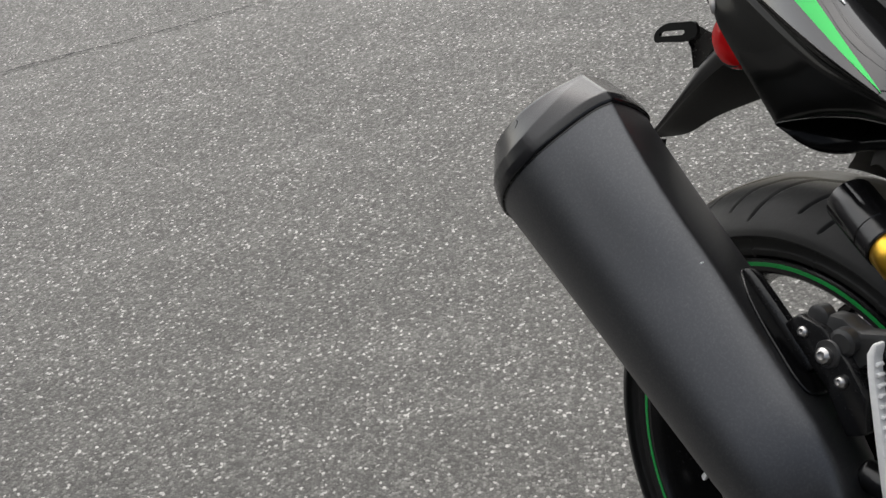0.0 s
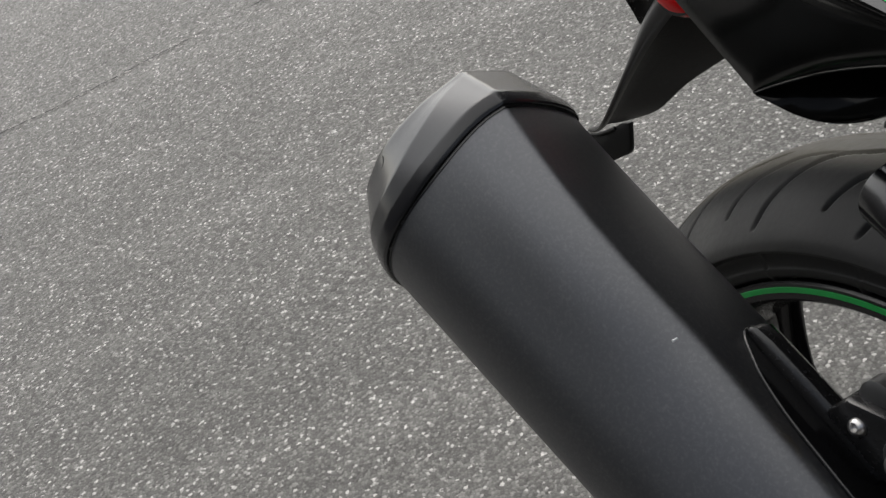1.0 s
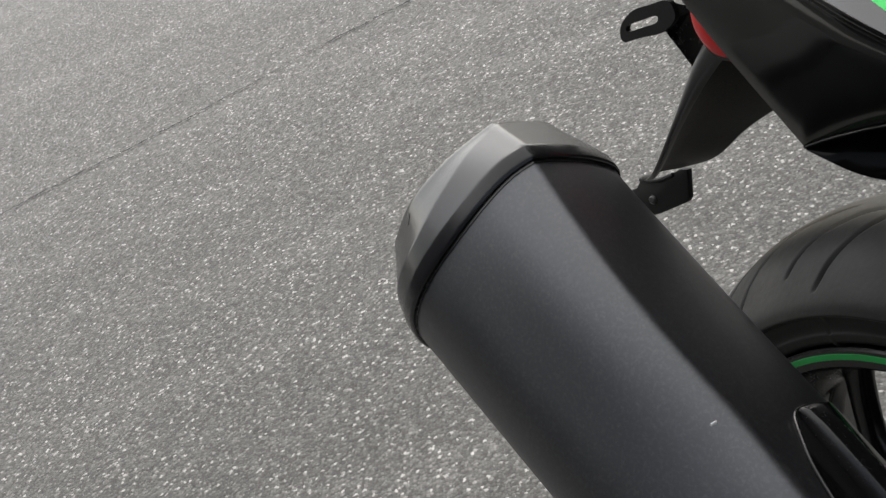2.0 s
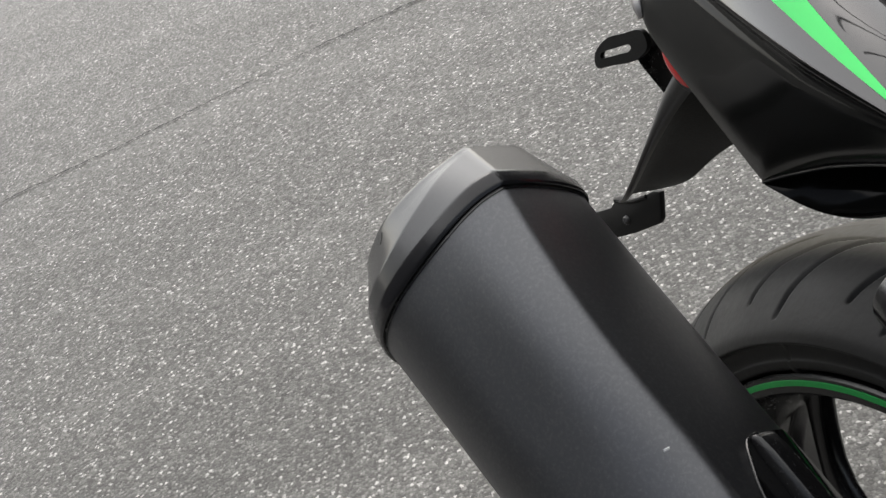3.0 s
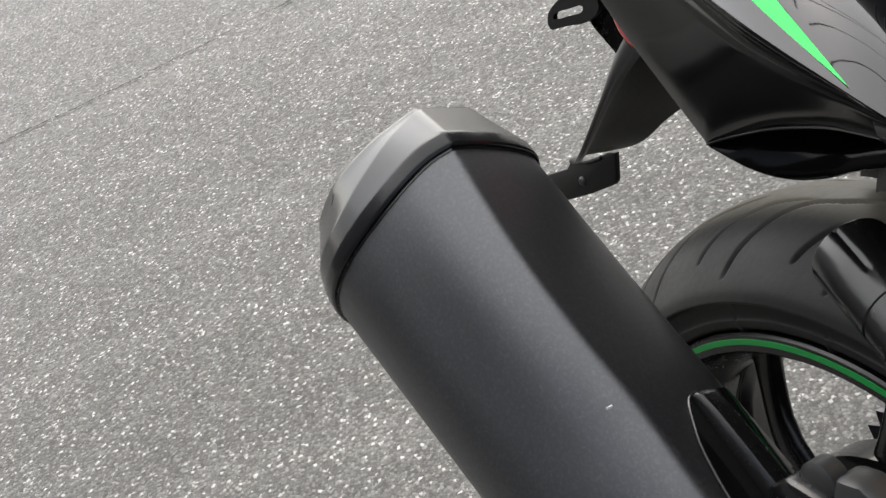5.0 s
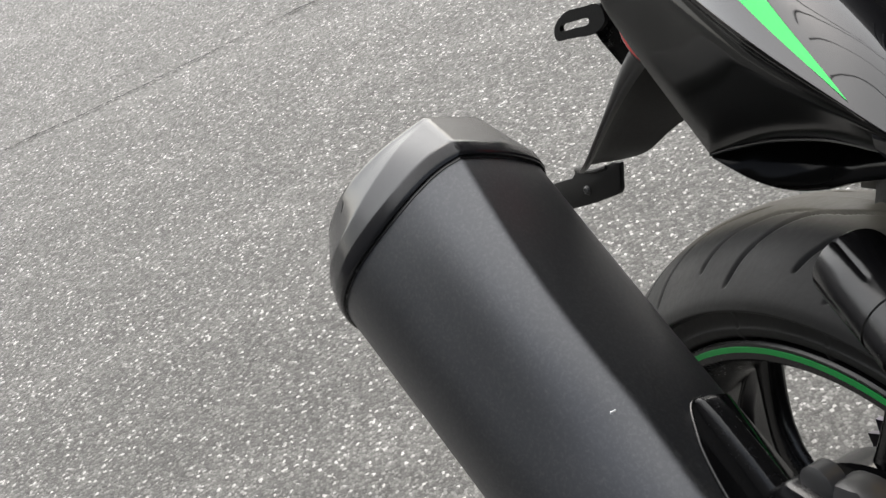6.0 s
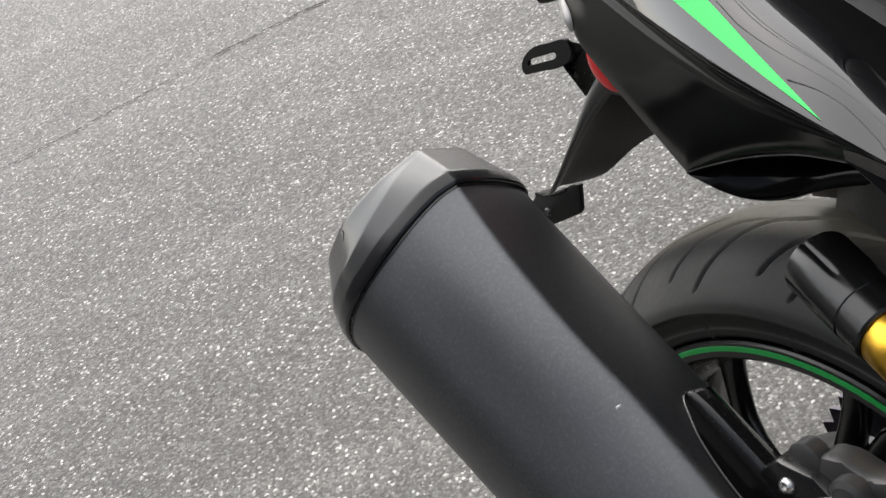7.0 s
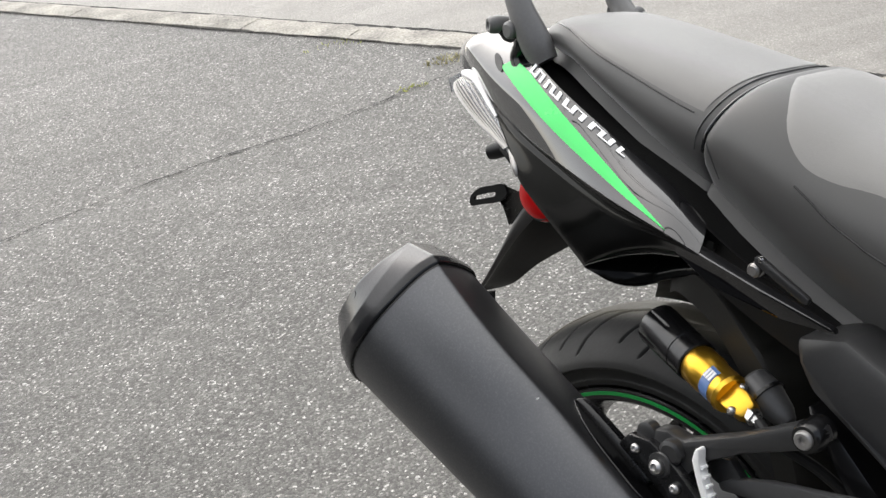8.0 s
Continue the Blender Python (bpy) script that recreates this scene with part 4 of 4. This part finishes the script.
# mudguard with plate stay, tab, slotted bracket and red reflector
guard = tagged(new("mudguard"), "black plastic rear mudguard and plate holder")
guard.parent = bike
rows = []
flange = []
near_l = spline([(-0.200, -0.075, 0.735), (-0.242, -0.070, 0.684), (-0.273, -0.066, 0.633), (-0.318, -0.056, 0.570), (-0.366, -0.030, 0.539)], 24)
far_l = spline([(-0.140, 0.020, 0.715), (-0.215, 0.028, 0.650), (-0.300, 0.030, 0.587), (-0.345, 0.030, 0.546), (-0.391, 0.030, 0.522)], 24)
for i, (near, far) in enumerate(zip(near_l, far_l)):
    roll = (1 - i / 23) ** 1.3
    fold = near.lerp(far, 0.03 + 0.20 * roll) + Vector((0.004, -0.006, 0.002)) * roll
    back = near + Vector((-0.70, 0.61, -0.36)) * (0.003 + 0.024 * roll)
    mid = near + Vector((0.003, -0.003, 0.002)) * roll
    edge_out = [back.lerp(mid, t).lerp(mid.lerp(fold, t), t) for t in (0, 0.15, 0.3, 0.45, 0.6, 0.75, 0.88, 1)]
    flange.append(edge_out + [p + Vector((0.0018, 0.0024, -0.0010)) for p in reversed(edge_out)])
    skin_out = [fold.lerp(far, w) + Vector((-0.010 * math.sin(math.pi * w), -0.012 * math.sin(math.pi * w), 0)) for w in (0, 0.02, 0.08, 0.2, 0.35, 0.5, 0.7, 0.85, 0.96, 1)]
    rows.append(skin_out + [p + Vector((0.0018, 0.0024, 0.0005)) for p in reversed(skin_out)])
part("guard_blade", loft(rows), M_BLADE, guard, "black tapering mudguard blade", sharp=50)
part("guard_flange", loft(flange), M_GUARDLIT, guard, "rolled outer edge of the mudguard, sky light painted in as dark grey", sharp=60)
part("plate_tab", prism([(-0.5171, 0.4279), (-0.5008, 0.4577), (-0.4640, 0.4775), (-0.4560, 0.4900), (-0.4178, 0.5019), (-0.4060, 0.5115), (-0.3964, 0.5181), (-0.3852, 0.5212), (-0.3850, 0.4925), (-0.3886, 0.4868), (-0.4258, 0.4635), (-0.4726, 0.4381)], 0.034, 0.040, 0.0015), M_GUARD, guard, "black bent plate-lamp tab")
part("tab_bolt", bolt_head((-0.438, 0.034, 0.4735), (0.1, -1, 0.2), 0.0052, False), M_GREYMETAL, guard, "dark painted button bolt")
part("tab_rib", tube([(-0.4560, 0.034, 0.4890), (-0.4300, 0.033, 0.4965), (-0.4060, 0.034, 0.5095)], 0.0022, 8), M_GUARD, guard)
slot_o = spline([(-0.3225, 0.688, 0), (-0.3195, 0.698, 0), (-0.305, 0.7105, 0), (-0.285, 0.718, 0), (-0.264, 0.7245, 0), (-0.257, 0.713, 0), (-0.272, 0.700, 0), (-0.295, 0.692, 0), (-0.309, 0.687, 0), (-0.318, 0.684, 0)], 50, True)
slot_i = spline([(-0.3145, 0.694, 0), (-0.3135, 0.697, 0), (-0.309, 0.6998, 0), (-0.295, 0.705, 0), (-0.280, 0.7108, 0), (-0.276, 0.710, 0), (-0.279, 0.7055, 0), (-0.295, 0.6995, 0), (-0.307, 0.6948, 0), (-0.3125, 0.693, 0)], 50, True)
bm = bmesh.new()
o0, i0, o1, i1 = [[bm.verts.new((p.x, y, p.y)) for p in ring_] for ring_, y in ((slot_o, -0.072), (slot_i, -0.072), (slot_o, -0.068), (slot_i, -0.068))]
for i in range(50):
    j = (i + 1) % 50
    bm.faces.new((o0[i], o0[j], i0[j], i0[i])), bm.faces.new((o1[i], i1[i], i1[j], o1[j]))
    bm.faces.new((o0[i], o1[i], o1[j], o0[j])), bm.faces.new((i0[i], i0[j], i1[j], i1[i]))
part("slotted_bracket", bm, M_GUARD, guard, "black slotted bracket plate", sharp=40)
part("bracket_neck", prism([(-0.268, 0.7225), (-0.272, 0.709), (-0.276, 0.699), (-0.286, 0.659), (-0.303, 0.652), (-0.262, 0.695), (-0.271, 0.702)], [-0.072, -0.045, -0.022, -0.022, -0.022, -0.071, -0.072], [-0.066, -0.038, -0.014, -0.014, -0.014, -0.064, -0.066], 0.0015), M_SATIN, guard)
lens_edge = spline([(-0.2085, 0.7490, 0), (-0.2140, 0.7360, 0), (-0.2115, 0.7215, 0), (-0.2010, 0.7100, 0), (-0.1860, 0.7035, 0), (-0.1680, 0.7050, 0), (-0.1580, 0.7125, 0), (-0.1600, 0.7230, 0), (-0.1800, 0.7385, 0), (-0.1990, 0.7500, 0)], 40, True)
rows = []
for k in range(9):
    h = k / 8
    f = math.sqrt(max(0.0, 1 - h * h * 0.93))
    rows.append([(-0.186 + f * (p.x + 0.186), -0.092 - 0.009 * h, 0.725 + f * (p.y - 0.725)) for p in lens_edge])
part("reflector_cup", turned((-0.181, -0.060, 0.727), (-0.181, -0.097, 0.728), [(0, 0.014), (0.6, 0.020), (1, 0.023)], 28), M_PLASTIC, guard, "black reflector cup")
part("red_reflector", loft(rows), M_RED, guard, "rounded red reflector lens", sharp=50)

# liner arch over the tyre
rows = []
for x, z, wide in [(p.x, p.y, p.z) for p in spline([(0.026, 0.712, 0.112), (0.040, 0.720, 0.120), (0.060, 0.720, 0.128), (0.095, 0.707, 0.132), (0.135, 0.670, 0.132), (0.165, 0.635, 0.132), (0.200, 0.560, 0.132), (0.220, 0.470, 0.132)], 40)]:
    n = Vector((x, 0, z - AXLE)).normalized()
    c = Vector((x, 0, z))
    rows.append([c + n * lift + Vector((0, side_ * (wide - inset), 0)) for side_, lift, inset in ((-1, 0, 0), (-1, 0.004, 0.004), (0, 0.010, 0), (1, 0.004, 0.004), (1, 0, 0), (1, -0.030, 0.002), (1, -0.030, 0.006), (1, -0.004, 0.010), (0, -0.001, 0), (-1, -0.004, 0.010), (-1, -0.030, 0.006), (-1, -0.030, 0.002))])
part("wheel_liner", loft(rows), M_LINER, bike, "dusty matt black wheel arch liner", sharp=40)

# inner wall of the arch, sloping in to the tyre
upper = spline([(0.006, -0.112, 0.688), (0.022, -0.112, 0.697), (0.044, -0.118, 0.703), (0.072, -0.124, 0.692), (0.110, -0.126, 0.665), (0.145, -0.126, 0.625), (0.180, -0.126, 0.555), (0.200, -0.126, 0.470)], 40)
rows = []
for i, p in enumerate(upper):
    a = radians(104 - 80 * i / 39)
    q = Vector((0.322 * math.cos(a), -0.045 * max(0.0, min(1.0, (88 - math.degrees(a)) / 16)), AXLE + 0.322 * math.sin(a)))
    r = Vector((0.330 * math.cos(a), 0.060, AXLE + 0.330 * math.sin(a)))
    s = Vector((0, 0, 0.004))
    rows.append([p, p.lerp(q, 0.35) + Vector((0, 0.004, 0.004)), p.lerp(q, 0.7) + Vector((0, 0.003, 0.003)), q, r, r + s, q + s, p.lerp(q, 0.7) + Vector((0, 0.006, 0.006)), p.lerp(q, 0.35) + Vector((0, 0.008, 0.008)), p + Vector((0, 0.005, 0.002))])
part("arch_wall", loft(rows), M_LINER, bike, "dusty matt black inner wall of the wheel arch", sharp=50)

# frame cover and struts
part("frame_cover", prism([(0.196, 0.706), (0.246, 0.722), (0.330, 0.690), (0.420, 0.640), (0.420, 0.560), (0.330, 0.615), (0.252, 0.652), (0.222, 0.664), (0.204, 0.684)], [-0.158, -0.165, -0.172, -0.17, -0.17, -0.178, -0.172, -0.166, -0.160], -0.10, 0.008), M_GREYMETAL, bike, "satin black frame cover")
part("frame_rail", prism([(0.205, 0.640), (0.240, 0.630), (0.420, 0.470), (0.440, 0.380), (0.400, 0.380), (0.330, 0.480)], -0.15, 0.15, 0.01), M_SATIN, bike, "black frame casting")

# shock reservoir
shock = tagged(new("shock_reservoir"), "gold shock reservoir with black cap")
shock.parent = bike
r0, r1 = Vector((0.022, -0.123, 0.650)), Vector((0.0915, -0.147, 0.639))
rd = (r1 - r0).normalized()
def slotted_cap(p0, p1, profile, slots, segs=96):
    """A turned cap whose skirt is cut by narrow lengthwise slots."""
    q = (p1 - p0).to_track_quat("Z", "Y").to_matrix()
    rings = []
    for u, r, cut in profile:
        c = p0.lerp(p1, u)
        ring_ = []
        for i in range(segs):
            t = 2 * math.pi * i / segs
            g = max(0.0, math.cos(slots * (t + 0.35))) ** 14 * cut
            ring_.append(c + q @ Vector(((r - g) * math.cos(t), (r - g) * math.sin(t), 0)))
        rings.append(ring_)
    return loft(rings)


part("reservoir_cap", slotted_cap(r0, r1, [(0, 0.0218, 0.0), (0.006, 0.0226, 0.0), (0.02, 0.0230, 0.0014), (0.34, 0.0228, 0.0014), (0.46, 0.0226, 0.0010), (0.50, 0.0226, 0.0), (0.70, 0.0224, 0.0), (0.71, 0.0216, 0.0), (0.73, 0.0216, 0.0), (0.74, 0.0224, 0.0), (0.98, 0.0221, 0.0), (1, 0.0208, 0.0)], 5), M_SATIN, shock, "gloss black slotted end cap", sharp=30)
part("reservoir_body", turned(r1, r1 + rd * 0.058, [(0, 0.0192), (0.03, 0.0202), (0.40, 0.0202), (0.44, 0.0190), (0.86, 0.0190), (0.92, 0.0200), (1.0, 0.0185)], 40), M_GOLD, shock, "gold anodised cylinder")
side = Vector((0, -0.75, 0.66))
side = (side - rd * side.dot(rd)).normalized()
cross = rd.cross(side)
band = []
for u in (0.031, 0.044):
    arc = [side * math.cos(radians(t)) + cross * math.sin(radians(t)) for t in range(-25, 106, 5)]
    band.append([r1 + rd * u + d * 0.0194 for d in arc] + [r1 + rd * u + d * 0.0186 for d in reversed(arc)])
part("label_band", loft(band), M_BLUE, shock, "blue label round part of the cylinder", sharp=50)
for k in range(3):
    c = r1 + rd * (0.0325 + 0.0038 * k) + side * 0.0196
    part("label_bar", loft([[c + cross * a + rd * b + side * h for a, b in ((-0.005, 0), (0.005, 0), (0.005, 0.0026), (-0.005, 0.0026))] for h in (-0.001, 0.0006)]), M_WHITE, shock, "white lettering bar", smooth=False)
n0 = r1 + rd * 0.056
part("valve_block", bevelled(loft([[n0 + cross * a * s + side * b * s + rd * d for a, b in ((-0.013, -0.013), (0.013, -0.013), (0.013, 0.010), (-0.013, 0.010))] for d, s in ((0, 1.0), (0.020, 0.95), (0.032, 0.62))]), 0.003), M_GOLD, shock, "gold valve block")
part("valve_bolt", bolt_head(n0 + rd * 0.020 + cross * 0.0105 + side * 0.009, side + cross * 0.6, 0.0045), M_STEEL, shock)
part("valve_bolt", bolt_head(n0 + rd * 0.008 - cross * 0.013 + side * 0.006, side - cross, 0.0045), M_STEEL, shock)
part("hose_nut", turned(n0 + rd * 0.026, n0 + rd * 0.044, [(0, 0.007), (0.4, 0.007), (0.4, 0.0085), (0.7, 0.0085), (0.7, 0.006), (1, 0.0055)], 6), M_STEEL, shock, "bright steel hose fitting")
part("hose", tube([n0 + rd * 0.042, n0 + rd * 0.065 + Vector((0, 0.005, -0.008)), (0.235, -0.150, 0.585), (0.28, -0.12, 0.54)], 0.0055, 10), M_RUBBER, shock, "black rubber hose")

# brake fluid cup behind the reservoir
cup = Vector((0.148, -0.140, 0.641)), Vector((0.200, -0.150, 0.618))
part("fluid_cup", turned(*cup, [(0, 0.013), (0.05, 0.016), (0.30, 0.0172), (0.34, 0.0178), (0.40, 0.0178), (0.44, 0.0168), (0.8, 0.0125), (0.97, 0.007), (1, 0.003)], 30), M_PLATEGREY, bike, "dark grey tapered cup")
part("cup_strap", turned(cup[0].lerp(cup[1], 0.36), cup[0].lerp(cup[1], 0.43), [(0, 0.0185), (0.1, 0.0193), (0.9, 0.0193), (1, 0.0185)], 30), M_SATIN, bike)

# pillion footrest stay with bolts, peg and silencer hanger
stay = tagged(new("footrest_stay"), "black pillion footrest stay")
stay.parent = bike
part("stay_arm", prism([(0.092, 0.590), (0.108, 0.594), (0.126, 0.590), (0.184, 0.619), (0.222, 0.642), (0.238, 0.652), (0.252, 0.649), (0.257, 0.637), (0.251, 0.625), (0.236, 0.622), (0.186, 0.600), (0.150, 0.577), (0.135, 0.556), (0.110, 0.552), (0.092, 0.566)], [-0.212, -0.212, -0.210, -0.204, -0.197, -0.194, -0.193, -0.192, -0.193, -0.196, -0.204, -0.208, -0.212, -0.214, -0.214], [-0.190, -0.190, -0.188, -0.184, -0.178, -0.174, -0.173, -0.172, -0.173, -0.176, -0.184, -0.188, -0.190, -0.192, -0.192], 0.005), M_GREYMETAL, stay, "satin black cast arm")
part("stay_knuckle", turned((0.086, -0.200, 0.582), (0.086, -0.214, 0.582), [(0, 0.009), (0.1, 0.0115), (0.85, 0.0115), (1, 0.008)], 24), M_GREYMETAL, stay)
part("stay_knuckle", turned((0.118, -0.204, 0.578), (0.119, -0.219, 0.577), [(0, 0.010), (0.1, 0.0125), (0.85, 0.0125), (1, 0.009)], 24), M_GREYMETAL, stay)
part("stay_boss", turned((0.241, -0.170, 0.637), (0.241, -0.198, 0.637), [(0, 0.0145), (0.7, 0.0150), (0.9, 0.0140), (1, 0.012)], 32), M_SATIN, stay)
part("stay_bolt", turned((0.241, -0.195, 0.637), (0.241, -0.2025, 0.637), [(0, 0.0090), (0.55, 0.0090), (0.85, 0.0082), (0.95, 0.0070), (0.95, 0.0038), (0.5, 0.0035)], 30), M_DULL, stay, "bright steel socket bolt")
part("hanger_plate", prism([(0.058, 0.563), (0.072, 0.580), (0.098, 0.582), (0.130, 0.566), (0.158, 0.545), (0.168, 0.515), (0.150, 0.500), (0.118, 0.530), (0.085, 0.548)], -0.221, -0.196, 0.004), M_SATIN, stay, "black silencer hanger plate")
for at, r in (((0.082, -0.222, 0.568), 0.0054), ((0.111, -0.226, 0.562), 0.0076), ((0.133, -0.226, 0.549), 0.0054)):
    part("hanger_bolt", bolt_head(at, (0, -1, 0.35), r), M_STEEL, stay, "bright steel bolt")
part("bolt_washer", turned((0.111, -0.214, 0.562), (0.111, -0.2225, 0.563), [(0, 0.013), (0.8, 0.013), (1, 0.0118)], 28), M_GREYMETAL, stay)
part("foot_peg", bevelled(loft([[(x + a, -0.214 + b, z) for a, b in ((-w, -0.006), (w, -0.006), (w, 0.006), (-w, 0.006))] for x, z, w in ((0.1495, 0.5955, 0.0016), (0.1495, 0.591, 0.0030), (0.1490, 0.583, 0.0040), (0.1545, 0.568, 0.0040), (0.1665, 0.543, 0.0044), (0.181, 0.514, 0.0048), (0.198, 0.480, 0.0050), (0.206, 0.464, 0.0045))]), 0.0022), M_ALLOY, stay, "bare silver alloy foot peg")
for k in range(13):
    x, z = 0.1535 + 0.0039 * k, 0.5780 - 0.0080 * k
    part("peg_tooth", rod((x + 0.0022, -0.218, z), (x + 0.0022, -0.210, z), 0.0019, 10), M_ALLOY, stay)
part("peg_hinge", rod((0.165, -0.205, 0.470), (0.235, -0.195, 0.470), 0.014, 20), M_SATIN, stay)
part("heel_plate", prism([(0.155, 0.551), (0.168, 0.562), (0.208, 0.577), (0.273, 0.593), (0.420, 0.630), (0.420, 0.604), (0.300, 0.574), (0.247, 0.562), (0.160, 0.545)], -0.190, -0.180, 0.003), M_PLATEGREY, stay, "grey heel plate bar")
part("heel_bracket", prism([(0.140, 0.574), (0.165, 0.580), (0.185, 0.560), (0.170, 0.545), (0.145, 0.552)], -0.188, -0.176, 0.003), M_GREYMETAL, stay)

# gloss cover and rail on the silencer's inner shoulder
def on_silencer(s, k, lift):
    """A place on the silencer's inner shoulder: s behind the seam, k along the section, lifted off it."""
    r = ring(s)
    j = int(k)
    a, b = r[j], r[(j + 1) % len(r)]
    n = (b - a).cross(AX).normalized()
    if n.z < 0:
        n = -n
    return a.lerp(b, k - j) + n * lift


EDGE = spline([(-0.203, 52.2, 0), (-0.206, 53.4, 0), (-0.218, 54.3, 0), (-0.236, 55.3, 0), (-0.262, 56.0, 0), (-0.294, 56.3, 0), (-0.318, 56.4, 0), (-0.333, 55.8, 0), (-0.338, 54.4, 0), (-0.337, 52.2, 0)], 60)
rows = []
for p in EDGE:
    rows.append([on_silencer(p.x, p.y, -0.001), on_silencer(p.x, p.y, 0.0022)] + [on_silencer(p.x, p.y + (48.0 - p.y) * f, 0.0016) for f in (0.1, 0.3, 0.5, 0.75, 1.0)])
part("hanger_scoop", loft(rows, closed=False, caps=False), M_GLOSS, stay, "gloss black scooped hanger cover")
part("scoop_lip", tube([on_silencer(p.x, p.y, 0.0020) for p in EDGE[::2]], 0.0011, 8, 90), M_SATIN, stay, "thin raised lip")
rows = []
for a, k, h in ((-0.2045, 52.6, 0.0050), (-0.2080, 52.6, 0.0085), (-0.2200, 52.7, 0.0105), (-0.2500, 52.7, 0.0112), (-0.2800, 52.7, 0.0112), (-0.3050, 52.7, 0.0108), (-0.3150, 52.6, 0.0060)):
    rows.append([on_silencer(a, k + 0.55, 0.001), on_silencer(a, k + 0.45, h), on_silencer(a, k - 0.75, h + 0.001), on_silencer(a, k - 1.5, 0.001)])
part("hanger_rail", bevelled(loft(rows), 0.0012), M_SATIN, stay, "black straight-edged hanger rail")
part("wheel_weight", bevelled(loft([[(-0.135 + a, -0.04, 0.178 + b) for a, b in ((0, 0), (0.006, -0.003), (0.010, 0.008), (0.004, 0.011))], [(-0.135 + a, -0.046, 0.178 + b) for a, b in ((0, 0), (0.006, -0.003), (0.010, 0.008), (0.004, 0.011))]]), 0.0008, 1), M_ALLOY, wheel, "small pale balance weight")

# cables strung high over the forecourt
for y, slant in ((4.05, 0.0), (4.22, -0.01), (3.48, -0.23), (2.82, -0.37)):
    line = tube([(x, y + slant * x, 6.0 + 0.4 * (x / 30) ** 2) for x in (-1.75, 0, 5, 12, 20, 30)], 0.011, 8, 60)
    tagged(part("overhead_cable", line, M_RUBBER), "black cable strung high over the forecourt", "cable", group="overhead cables", kind="structure")

# added walls, out of view behind the rider's side, that cut low sky light
def blocker_wall(name, x0, y0, x1, y1, high):
    bm = bmesh.new()
    bmesh.ops.create_cube(bm, size=1)
    for v in bm.verts:
        v.co = ((x0 + x1) / 2 + v.co.x * (x1 - x0), (y0 + y1) / 2 + v.co.y * (y1 - y0), (v.co.z + 0.5) * high)
    plate(name, bm, M_BLOCKER, "plain dark grey wall, added out of view to block low sky light", "wall")


blocker_wall("wall_west", -4.8, -5.0, -4.5, 3.2, 3.2)
blocker_wall("wall_south", -4.5, -5.3, 5.0, -5.0, 4.2)
# another added wall across the road, parallel to the kerb, to darken reflections
bm = loft([[along(a, w, z) for a, w in ((-2.5, 9.6), (14.0, 9.6), (14.0, 9.9), (-2.5, 9.9))] for z in (0.0, 5.0)])
plate("wall_east", bm, M_BLOCKER, "plain dark grey wall, added out of view to block low sky light", "wall")
